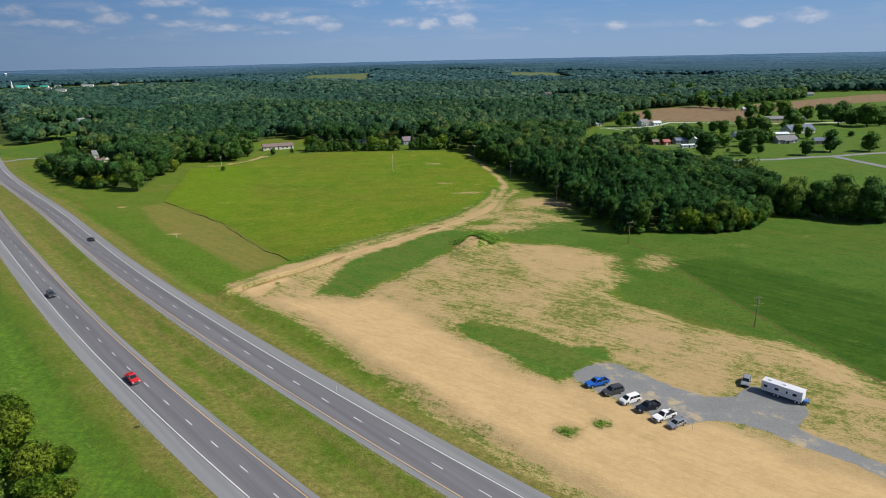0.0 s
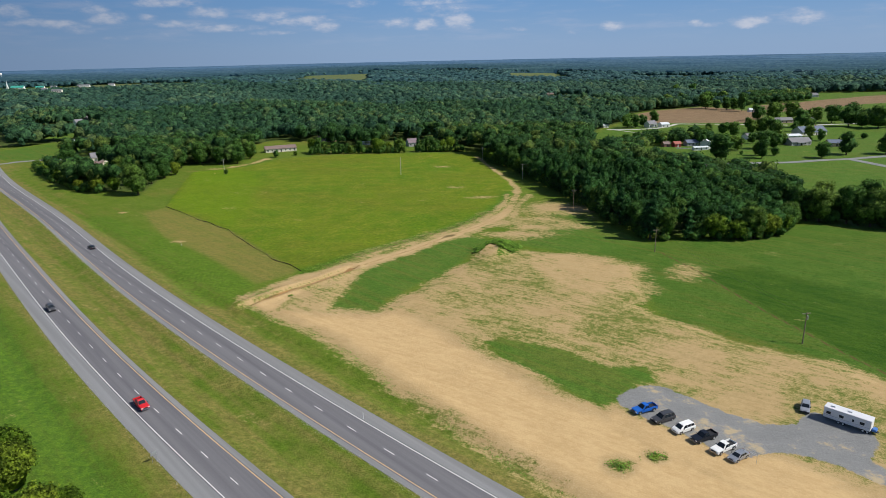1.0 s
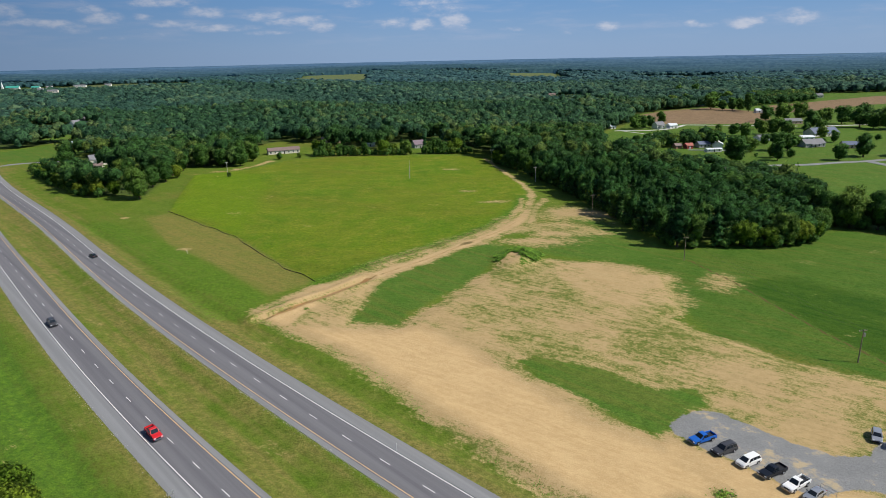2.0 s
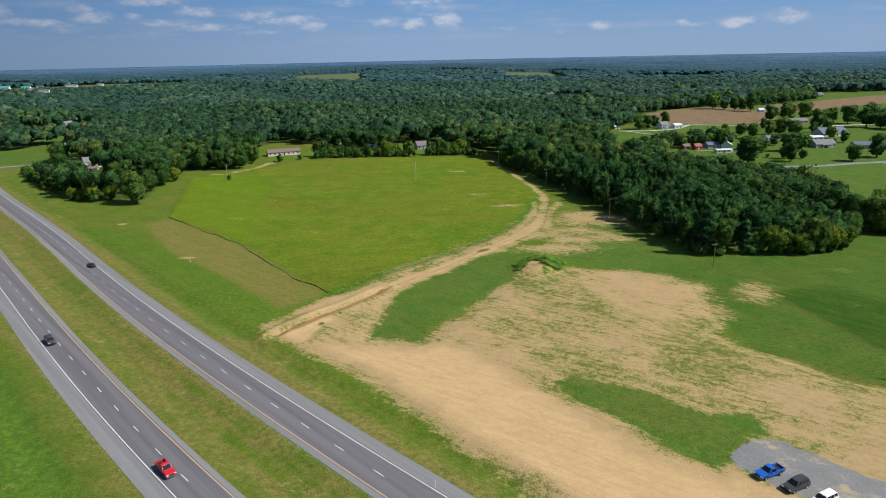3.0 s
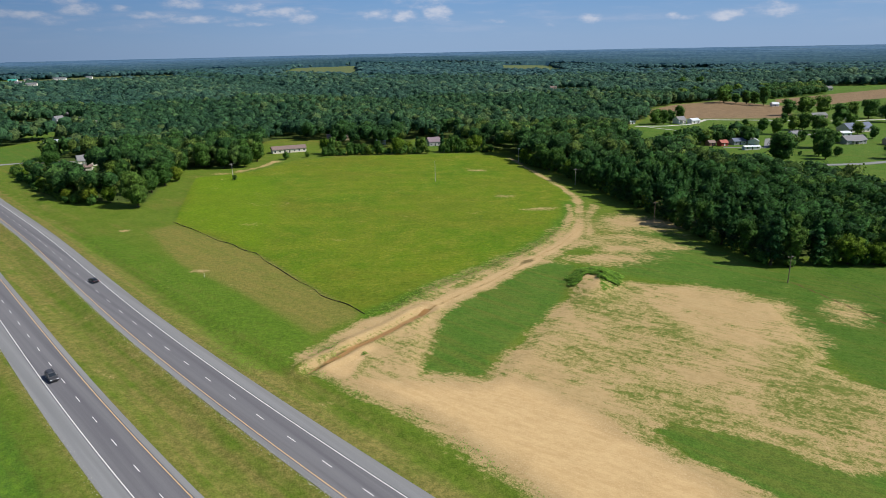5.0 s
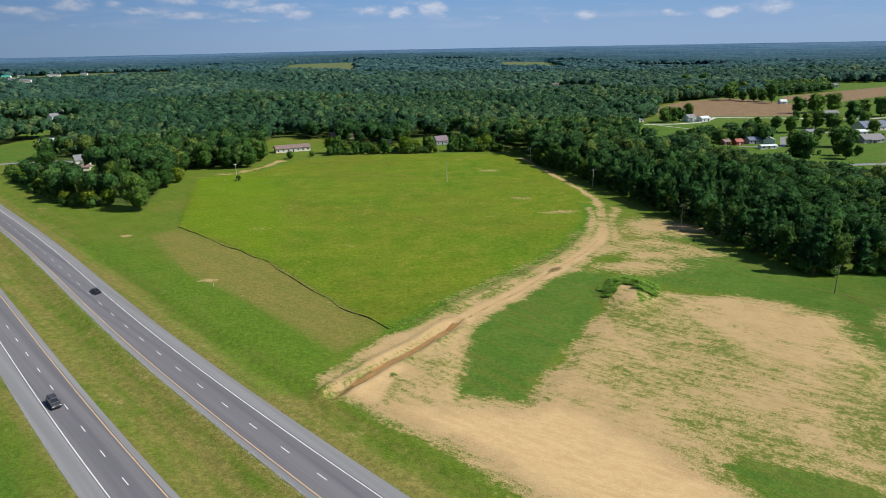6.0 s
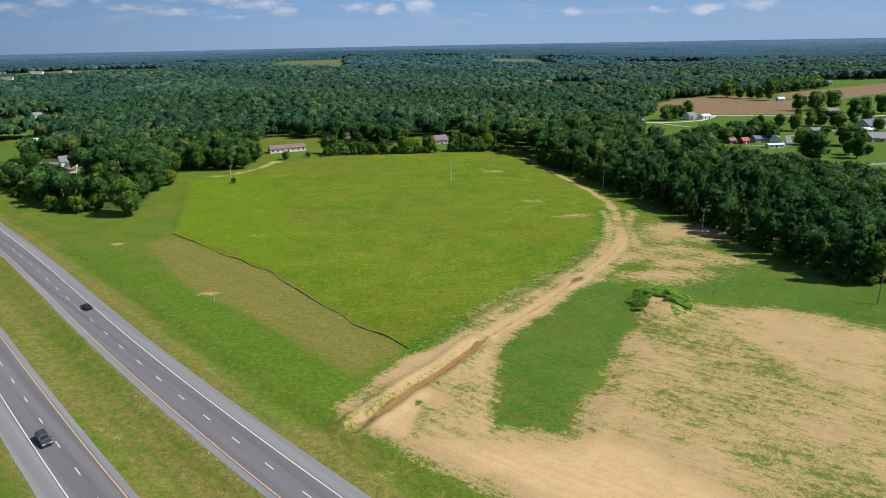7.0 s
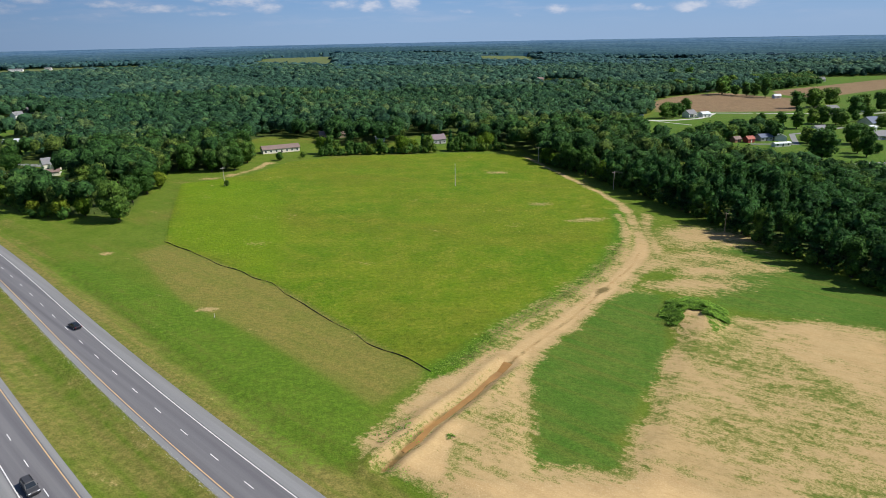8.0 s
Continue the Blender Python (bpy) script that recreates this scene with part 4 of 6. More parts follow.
USED = set()


def plant(model, x, y, scale=1.0, tall=1.0, group="", label=""):
    first = id(model) not in USED
    USED.add(id(model))
    made = stand(model, x, y, scale, rng.uniform(0, 6.28), tall, first)
    return tagged(made, label=label, group=group)


# the lone oak and the clump round the old house beside the highway
plant(OAKS[0], -190, 396, 1.12, 1.05, "trees by the highway")
for x, y, kind, size in ((-209, 407, SHRUBS[0], .95), (-218, 404, SHRUBS[0], 1.0), (-226, 408, SHRUBS[1], .95), (-236, 416, SHRUBS[0], .8), (-246, 427, SHRUBS[1], .95), (-256, 437, SHRUBS[1], .9), (-266, 447, SHRUBS[0], .75), (-276, 458, SHRUBS[1], .95), (-287, 470, SHRUBS[1], .9), (-297, 483, SHRUBS[0], .75), (-308, 497, SHRUBS[1], 1.0), (-318, 510, SHRUBS[1], .9), (-240, 428, SHRUBS[1], 1.1), (-224, 420, OAKS[1], .62), (-208, 426, OAKS[2], .75)):
    plant(kind, x, y, size * rng.uniform(.93, 1.07), rng.uniform(.9, 1.1), "trees by the highway")
for x, y, kind, size in ((-197, 432, OAKS[1], .95), (-196, 450, OAKS[0], .9), (-199, 470, OAKS[2], .9), (-193, 462, SHRUBS[0], 1.0), (-247, 446, OAKS[0], .6), (-218, 445, OAKS[2], .85), (-200, 492, OAKS[1], .9), (-232, 462, OAKS[1], .9), (-262, 462, SHRUBS[1], 1.1), (-222, 480, OAKS[0], .9), (-190, 508, OAKS[0], .95), (-176, 504, OAKS[1], 1.0), (-163, 507, OAKS[0], .95), (-167, 520, OAKS[2], 1.0)):
    plant(kind, x, y, size * rng.uniform(.93, 1.07), rng.uniform(.92, 1.1), "trees by the highway")
for x, y, kind, size in ((-160, 531, OAKS[1], 1.0), (-164, 545, OAKS[2], 1.05), (-302, 523, OAKS[0], 1.05), (-300, 503, SHRUBS[1], 1.1), (-290, 487, SHRUBS[0], .8), (-252, 522, OAKS[0], .9)):
    plant(kind, x, y, size * rng.uniform(.93, 1.07), rng.uniform(.92, 1.1), "trees by the highway")
# oaks in a row at the eastern meadow
for x, y, kind, size in ((158, 304, OAKS[1], 1.0), (165, 298, OAKS[0], 1.0), (175, 294, OAKS[1], 1.1), (182, 288, OAKS[0], 1.08), (191, 284, OAKS[0], 1.12), (201, 283, OAKS[1], 1.1), (210, 286, OAKS[0], 1.0), (171, 306, OAKS[2], 1.05), (187, 298, OAKS[2], 1.05), (199, 296, OAKS[2], 1.0), (155, 314, OAKS[2], 1.0), (214, 296, OAKS[0], .85)):
    plant(kind, x, y, size, rng.uniform(.95, 1.1), "oaks in the meadow")
for x, y, size in ((160, 300, 1.2), (168, 294, 1.1), (178, 290, 1.2), (186, 285, 1.1), (196, 282, 1.2), (205, 282, 1.1), (213, 288, 1.2), (174, 300, 1.3), (192, 291, 1.3), (206, 291, 1.3)):
    plant(SHRUBS[1], x, y, size, 0.9, "oaks in the meadow", "dark green bushy undergrowth below oaks")
# pine wood and its broad-leaved edge
EDGE = [(26, 496), (40, 460), (50, 414), (58, 384), (63, 352), (67, 330), (73, 297), (79, 271), (96, 272), (114, 269), (133, 273), (150, 294)]
for (ax, ay), (bx, by) in zip(EDGE, EDGE[1:]):
    run = math.hypot(bx - ax, by - ay)
    for k in range(max(1, int(run / 6.0))):
        f = (k + rng.uniform(0.1, 0.9)) / max(1, int(run / 6.0))
        x, y = ax + (bx - ax) * f + 1.5, ay + (by - ay) * f + 1.5
        near_pines = x > 56 and x < 100
        pool = (PINES * 2 + [OAKS[2], SHRUBS[0]]) if near_pines else [OAKS[1], OAKS[2], SHRUBS[0], SHRUBS[1], SHRUBS[0]]
        kind = pool[int(rng.integers(len(pool)))]
        plant(kind, x, y, rng.uniform(.72, .95) if kind in PINES or kind in OAKS else rng.uniform(.9, 1.3), rng.uniform(.9, 1.1), "trees at the edge of the wood")
# bushes at the foot of the wood and of the clump
CLUMP_FOOT = [(-318, 505), (-296, 477), (-275, 452), (-252, 428), (-232, 407), (-214, 401)]
for foot, step in ((EDGE, 5.0), (CLUMP_FOOT, 7.0)):
    for (ax, ay), (bx, by) in zip(foot, foot[1:]):
        count = max(1, int(math.hypot(bx - ax, by - ay) / step))
        for k in range(count):
            f = (k + rng.uniform(0.1, 0.9)) / count
            plant(BUSH, ax + (bx - ax) * f + rng.uniform(-.8, 1.6), ay + (by - ay) * f + rng.uniform(-.6, 1.4), rng.uniform(.7, 1.25), rng.uniform(.8, 1.2), "bushes at the foot of trees")
# hedge of small trees at the far end of the crop field
for k in range(34):
    x = -114 + k * 3.75 + rng.uniform(-1.8, 1.8)
    if abs(x + 31) < 5.5 or rng.random() < 0.12:
        continue
    kind, size = ((SHRUBS[1], 1.0), (SHRUBS[0], .9), (OAKS[1], .5), (OAKS[2], .48), (SHRUBS[1], .7), (SHRUBS[0], .65), (PINES[1], .5))[int(rng.integers(7))]
    plant(kind, x, 551 + rng.uniform(-2.5, 6), size * rng.uniform(.95, 1.55), rng.uniform(.9, 1.3), "hedge trees behind the field")
for k in range(42):
    x = -114 + k * 3.05 + rng.uniform(-1.2, 1.2)
    if abs(x + 31) > 4.0:
        plant(BUSH, x, 547.5 + rng.uniform(-1.2, 1.5), rng.uniform(.8, 1.45), rng.uniform(.8, 1.25), "bushes at the foot of trees", "low green bush in the hedge behind the field")
for x, y, size in ((-140, 536, .8), (-126, 543, .62)):
    plant(SHRUBS[1], x, y, size, 1.05, "garden trees")
# yard trees of the settlement: x, y, height, half width
NEAR_YARDS = [(195, 474, 20, 11), (227, 478, 14, 5), (241, 487, 7, 3), (267, 472, 12, 6), (293, 485, 19, 9), (323, 486, 17, 9), (250, 524, 15, 8), (258, 523, 14, 7), (278, 547, 10, 4), (261, 602, 14, 6), (288, 623, 14, 5), (298, 625, 15, 9), (306, 618, 13, 9), (318, 562, 10, 6), (301, 550, 6, 3), (261, 623, 10, 6), (227, 535, 12, 7), (361, 570, 5, 3), (220, 496, 3, 2)]
FAR_YARDS = [(210, 552, 14, 8), (256, 643, 9, 7), (225, 579, 13, 6), (351, 742, 19, 11), (371, 743, 20, 11), (393, 751, 19, 10), (356, 663, 21, 10), (398, 711, 17, 8), (408, 697, 19, 10), (405, 663, 24, 11), (411, 651, 16, 9), (419, 639, 21, 12), (436, 646, 19, 11), (191, 694, 15, 7), (200, 696, 14, 6), (210, 705, 13, 5), (237, 748, 13, 7), (182, 748, 12, 7)]
FIELD_TREES = [(356, 985, 18, 10), (364, 918, 24, 13), (374, 904, 13, 7), (381, 890, 18, 8), (390, 887, 16, 7), (389, 862, 23, 7), (462, 1219, 22, 13), (438, 1235, 20, 10), (330, 975, 18, 10), (410, 1000, 18, 10), (430, 1020, 18, 10)]
GARDEN_TREES = [(152, 562, 10, 5), (162, 565, 11, 6), (170, 558, 10, 5), (180, 556, 11, 6), (192, 559, 10, 5), (206, 566, 11, 6), (221, 573, 11, 6), (196, 483, 13, 8), (228, 520, 12, 6), (224, 532, 11, 6), (306, 670, 12, 8), (329, 672, 12, 7), (304, 608, 12, 8), (335, 634, 11, 7), (355, 644, 12, 8), (257, 556, 9, 5), (230, 490, 10, 4), (276, 545, 9, 5), (324, 589, 11, 7), (275, 647, 9, 4)]
for k, (x, y, tall, half) in enumerate(NEAR_YARDS + FAR_YARDS + FIELD_TREES + GARDEN_TREES):
    kind, wide, high = ((YARD_OAKS[0], 7.6, 17), (YARD_OAKS[1], 6.0, 16), (YARD_OAKS[2], 6.4, 15))[k % 3] if half > 4 else (SHRUBS[1], 3.4, 7)
    scale = min(half / wide, 1.12 * tall / high)
    plant(kind, x, y, scale * rng.uniform(.95, 1.08), tall / (high * scale), "yard trees")
THICKET_TREES = [(-86, 105, THICKET, 1.0), (-78, 106, SHRUBS[0], 1.0), (-90, 118, SHRUBS[0], 1.1), (-73, 98, SHRUBS[0], .95), (-86, 104, SHRUBS[0], 1.1), (-69, 93, SHRUBS[0], .85), (-96, 124, SHRUBS[0], 1.1), (-80, 97, SHRUBS[1], 1.2), (-76, 111, SHRUBS[0], .6), (-70, 101, SHRUBS[0], .6)]
# thicket on the west side of the highway
for x, y, kind, size in THICKET_TREES:
    plant(kind, x, y, size, rng.uniform(.9, 1.05), "thicket beside the highway")


# ---------------------------------------------------------------- the forest behind
def forest(name, near, far, gap, cards, size, mat, seed, label, only=None, tall_range=(13, 19), pines=0.0, dome=(5, 9), closed=1.0):
    """Broad woodland between two distances, as one object: crowns of leaf clumps. only: keep to these outlines."""
    rnd = np.random.default_rng(seed)
    xs, ys = [], []
    y = near * 0.62
    while y < far:
        row = np.arange(-0.98 * y - 120, 0.92 * y + 60, gap)
        xs.append(row + rnd.uniform(-.42, .42, len(row)) * gap)
        ys.append(y + rnd.uniform(-.42, .42, len(row)) * gap)
        y += gap * 0.9
    x, y = np.concatenate(xs), np.concatenate(ys)
    s, n = x * ALONG[0] + y * ALONG[1], x * ACROSS[0] + y * ACROSS[1]
    if only is None:
        reach = np.hypot(x, y) * (1 + 0.05 * np.sin(x / 37 + y / 29) + rnd.normal(0, 0.03, x.shape))
        keep = (reach >= near) & (reach < far) & (inside(x, y, OPEN_LAND) < -5) & (inside(x, y, SETTLED) < -3)
        keep &= inside(x, y, PINE_WOOD) < 0
        keep &= (n > highway_offset("east_white", s) + 22) | (n < highway_offset("west_white", s) - 30)
        keep &= (inside(x, y, [(-180, 390), (-345, 525), (-330, 560), (-290, 575), (-262, 550), (-262, 500), (-240, 470), (-205, 450), (-185, 450)]) < 0)
        for clearing in CLEARINGS:
            keep &= inside(x, y, clearing) < -2
    else:
        keep = np.zeros(x.shape, bool)
        for outline in only:
            keep |= inside(x, y, outline) > 0
        keep &= (inside(x, y, OPEN_LAND) < -4.5)
    x, y = x[keep], y[keep]
    count = len(x)
    tall = rnd.uniform(*tall_range, count) * (1 + 0.12 * np.sin(x / 47) * np.sin(y / 61))
    size_of = rnd.uniform(0, 1, count)
    wide = gap * (0.46 + 0.46 * size_of ** 1.3) * closed
    tall = tall * (0.80 + (0.30 * size_of + rnd.normal(0, 0.05, count)) / closed)
    half = np.minimum(wide * rnd.uniform(0.68, 1.02, count), tall * 0.46)
    conifer = rnd.random(count) < pines * (x < 104 + 12 * np.sin(y / 14))
    base_z = terrain(x, y)
    tall = np.where((x > 106) & (pines > 0), tall * 0.8, tall)
    half = np.minimum(half, tall * 0.46)
    tone = np.clip(rnd.beta(1.1, 1.5, count) + 0.15 * np.sin(x / 70 + y / 90), 0, 1)
    which = np.repeat(np.arange(count), cards)
    total = count * cards
    d = rnd.normal(0, 1, (total, 3))
    d[:, 2] = np.abs(d[:, 2]) * 0.9 - 0.25
    d /= np.linalg.norm(d, axis=1, keepdims=True)
    lump = 0.84 + 0.26 * np.sin(d[:, 0] * 5 + which * 1.7) * np.sin(d[:, 1] * 5 + which * 2.3)
    share = rnd.uniform(0.78, 1.12, total) * lump
    c = np.stack((x[which] + d[:, 0] * wide[which] * share, y[which] + d[:, 1] * wide[which] * share,
                  base_z[which] + tall[which] - half[which] + d[:, 2] * half[which] * share * np.where(d[:, 2] < 0, 2.2, 1.0)), 1)
    t = rnd.uniform(0, 1, total) ** 0.8
    turn = rnd.uniform(0, 2 * np.pi, total)
    r = wide[which] * (1 - t) ** 0.75 * rnd.uniform(0.6, 1.05, total)
    cone = np.stack((x[which] + r * np.cos(turn), y[which] + r * np.sin(turn), base_z[which] + tall[which] * (0.22 + 0.85 * t)), 1)
    cone_out = np.stack((np.cos(turn), np.sin(turn), np.full(total, 0.8)), 1)
    pick = conifer[which][:, None]
    c = np.where(pick, cone, c)
    out = np.where(pick, cone_out, d + np.array((0, 0, 0.3)))
    pts, faces = leaf_cards(c, out, np.full(total, size), 0.4, rnd)
    ways, dome_faces = lump_template(*dome)
    m = len(ways)
    turn = rnd.uniform(0, 6.28, count)[:, None]
    wx_ = ways[None, :, 0] * np.cos(turn) - ways[None, :, 1] * np.sin(turn)
    wy_ = ways[None, :, 0] * np.sin(turn) + ways[None, :, 1] * np.cos(turn)
    wz_ = np.broadcast_to(ways[None, :, 2], wx_.shape)
    seed_a = np.arange(count)[:, None]
    bulge = 0.70 + 0.22 * np.sin(wx_ * 5 + seed_a * 1.7) * np.sin(wy_ * 5 + seed_a * 2.3) + rnd.normal(0, 0.11, wx_.shape)
    narrow = np.where(conifer, 0.68, 1.0)[:, None] * (1 - np.where(conifer, 0.75, 0.0)[:, None] * np.clip(wz_, 0, 1))
    dome_pts = np.stack((x[:, None] + wx_ * wide[:, None] * bulge * narrow, y[:, None] + wy_ * wide[:, None] * bulge * narrow,
                         base_z[:, None] + tall[:, None] - half[:, None] * (1 - wz_ * bulge * np.where(wz_ < 0, 2.2, 1.0))), -1).reshape(-1, 3)
    dome_normals = np.stack((wx_, wy_, wz_ + 0.15), -1).reshape(-1, 3)
    dome_index = (dome_faces[None] + len(pts) + (np.arange(count) * m)[:, None, None]).reshape(-1, 4)
    mesh = bpy.data.meshes.new(name)
    fast_mesh(mesh, np.vstack((pts, dome_pts)), np.vstack((faces, dome_index)))
    soften(mesh, np.vstack((np.repeat(out + rnd.normal(0, 0.55, out.shape), 4, 0), dome_normals + rnd.normal(0, 0.2, dome_normals.shape))))
    tree_tone = np.where(conifer, 0.15 + tone * 0.45, tone)
    store(mesh, "tree_tone", np.concatenate((np.repeat(tree_tone[which], 4), np.repeat(tree_tone, m))))
    mesh.materials.append(mat)
    return tagged(new(name, mesh), label, "forest", kind="stuff")


PINE_WOOD = [(30, 500), (52, 400), (58, 345), (64, 325), (72, 290), (80, 270), (134, 272), (152, 296), (166, 302), (166, 345), (156, 380), (144, 412), (110, 425), (60, 425)]
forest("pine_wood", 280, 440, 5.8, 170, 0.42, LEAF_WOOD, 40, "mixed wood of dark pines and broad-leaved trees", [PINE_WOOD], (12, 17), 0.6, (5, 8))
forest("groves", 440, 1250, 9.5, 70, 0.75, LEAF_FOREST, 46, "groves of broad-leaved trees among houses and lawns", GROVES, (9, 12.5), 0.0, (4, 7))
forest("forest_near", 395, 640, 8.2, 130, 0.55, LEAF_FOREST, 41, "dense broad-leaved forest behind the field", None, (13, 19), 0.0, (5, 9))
forest("forest_middle", 640, 1050, 9.3, 30, 0.85, LEAF_MIDDLE_HAZED, 42, "dense broad-leaved forest in the middle distance", None, (13, 18), 0.0, (4, 7), 1.08)
forest("forest_beyond", 1050, 1700, 11.6, 4, 1.5, LEAF_DISTANT_HAZED, 43, "broad-leaved forest further off", None, (12, 17), 0.0, (3, 6), 1.25)
forest("forest_distant", 1700, 2350, 16.0, 2, 2.4, LEAF_FAR_HAZED, 45, "distant broad-leaved forest", None, (12, 16), 0.0, (3, 6), 1.3)


def far_forest():
    """Woodland out to the horizon: an uneven canopy on the rolling land."""
    rnd = np.random.default_rng(44)
    angle = np.radians(np.arange(-52, 48, 0.13))
    radius = [2300.0]
    while radius[-1] < 4850:
        radius.append(radius[-1] * 1.0105)
    a, r = np.meshgrid(angle, np.array(radius))
    a = a + rnd.uniform(-.4, .4, a.shape) * math.radians(0.13)
    r = r * (1 + rnd.uniform(-.004, .004, r.shape))
    x, y = r * np.sin(a), r * np.cos(a)
    calm = 1 - 0.85 * np.clip((r - 3500) / 800, 0, 1)
    z = terrain(x, y) + 12 + (rnd.uniform(-3.5, 4.5, x.shape) + 3 * np.sin(x / 60) * np.sin(y / 85)) * calm
    for clearing in CLEARINGS:
        z = np.where(inside(x, y, clearing) > -5, terrain(x, y) - 3, z)
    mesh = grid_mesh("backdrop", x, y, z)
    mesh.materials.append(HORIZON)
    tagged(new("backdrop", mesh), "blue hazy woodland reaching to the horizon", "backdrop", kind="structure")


far_forest()

# ---------------------------------------------------------------- shaped pieces
def box(bm, low, high, chamfer=0.0):
    (x0, y0, z0), (x1, y1, z1) = low, high
    made = bmesh.ops.create_cube(bm, size=1.0, matrix=Matrix.LocRotScale(((x0 + x1) / 2, (y0 + y1) / 2, (z0 + z1) / 2), None, (x1 - x0, y1 - y0, z1 - z0)))
    if chamfer:
        edges = {e for v in made["verts"] for e in v.link_edges}
        bmesh.ops.bevel(bm, geom=list(edges), offset=chamfer, segments=2, affect="EDGES")


def prism(bm, profile, half, edge=0.1, shrink=0.94):
    """A side view (x, z) drawn out across y, with softened sides."""
    cx = sum(p[0] for p in profile) / len(profile)
    cz = sum(p[1] for p in profile) / len(profile)
    rings = []
    for y, k in ((-half, shrink), (-half + edge, 1.0), (half - edge, 1.0), (half, shrink)):
        rings.append([bm.verts.new((cx + (x - cx) * (1 - (1 - k) * 0.35), y, cz + (z - cz) * k)) for x, z in profile])
    n = len(profile)
    for a, b in zip(rings, rings[1:]):
        for k in range(n):
            bm.faces.new((a[k], a[(k + 1) % n], b[(k + 1) % n], b[k]))
    bm.faces.new(rings[0][::-1])
    bm.faces.new(rings[-1])
    bmesh.ops.recalc_face_normals(bm, faces=bm.faces)


def slab(bm, corners, thick):
    """A thin plate with four given corners."""
    c = [Vector(p) for p in corners]
    n = (c[1] - c[0]).cross(c[3] - c[0]).normalized() * thick
    a = [bm.verts.new(p) for p in c]
    b = [bm.verts.new(p + n) for p in c]
    for k in range(4):
        bm.faces.new((a[k], a[(k + 1) % 4], b[(k + 1) % 4], b[k]))
    bm.faces.new(a[::-1]), bm.faces.new(b)
    bmesh.ops.recalc_face_normals(bm, faces=bm.faces)


def shape(make, *args, **more):
    bm = bmesh.new()
    make(bm, *args, **more)
    return bm


def inset(corners, across, along, push):
    """Corners of a window within a four-cornered face, pushed outwards."""
    c = [Vector(p) for p in corners]
    u0, u1 = across
    v0, v1 = along
    at = lambda u, v: (c[0] * (1 - u) + c[1] * u) * (1 - v) + (c[3] * (1 - u) + c[2] * u) * v
    out = (c[1] - c[0]).cross(c[3] - c[0]).normalized() * push
    return [at(u, v) + out for u, v in ((u0, v0), (u1, v0), (u1, v1), (u0, v1))]


# ---------------------------------------------------------------- vehicles
def paint(name, colour, metal=0.35, rough=0.28):
    return surface(name, colour, rough, metal, 0.5, vary=0.05, scale=1.0)


CAR_GLASS = surface("dark_car_glass", (0.015, 0.02, 0.025), 0.06, 0.0, 0.6, vary=0.05)
TYRE = surface("tyre_rubber", (0.018, 0.018, 0.018), 0.8, vary=0.2)
RIM = surface("alloy_rim", (0.55, 0.55, 0.56), 0.3, 0.8, vary=0.08)
CHROME = surface("chrome_trim", (0.6, 0.6, 0.62), 0.15, 1.0, vary=0.05)
LAMP_CLEAR = surface("headlamp_lens", (0.75, 0.77, 0.8), 0.12, 0.1, 0.6, vary=0.05)
LAMP_RED = surface("tail_lamp_lens", (0.35, 0.015, 0.015), 0.2, 0.0, 0.5, vary=0.05)
DARK_TRIM = surface("dark_trim", (0.025, 0.025, 0.027), 0.55, vary=0.2)


def wheel(parent, x, y, r, w, rim_mat=RIM):
    bm = bmesh.new()
    turn = Matrix.Translation((x, y, r)) @ Matrix.Rotation(math.pi / 2, 4, "X")
    bmesh.ops.create_cone(bm, cap_ends=True, segments=18, radius1=r, radius2=r, depth=w, matrix=turn)
    bmesh.ops.bevel(bm, geom=[e for e in bm.edges if len({round(v.co.y, 3) for v in e.verts}) == 1], offset=0.05, segments=2, affect="EDGES")
    made = part("wheel", bm, TYRE, parent)
    bm = bmesh.new()
    out = 0.5 * w * (1 if y > 0 else -1)
    bmesh.ops.create_cone(bm, cap_ends=True, segments=14, radius1=r * 0.62, radius2=r * 0.55, depth=0.06, matrix=Matrix.Translation((x, y + out, r)) @ Matrix.Rotation(math.pi / 2 * (-1 if y > 0 else 1), 4, "X"))
    part("rim", bm, rim_mat, made, "bright alloy rim")


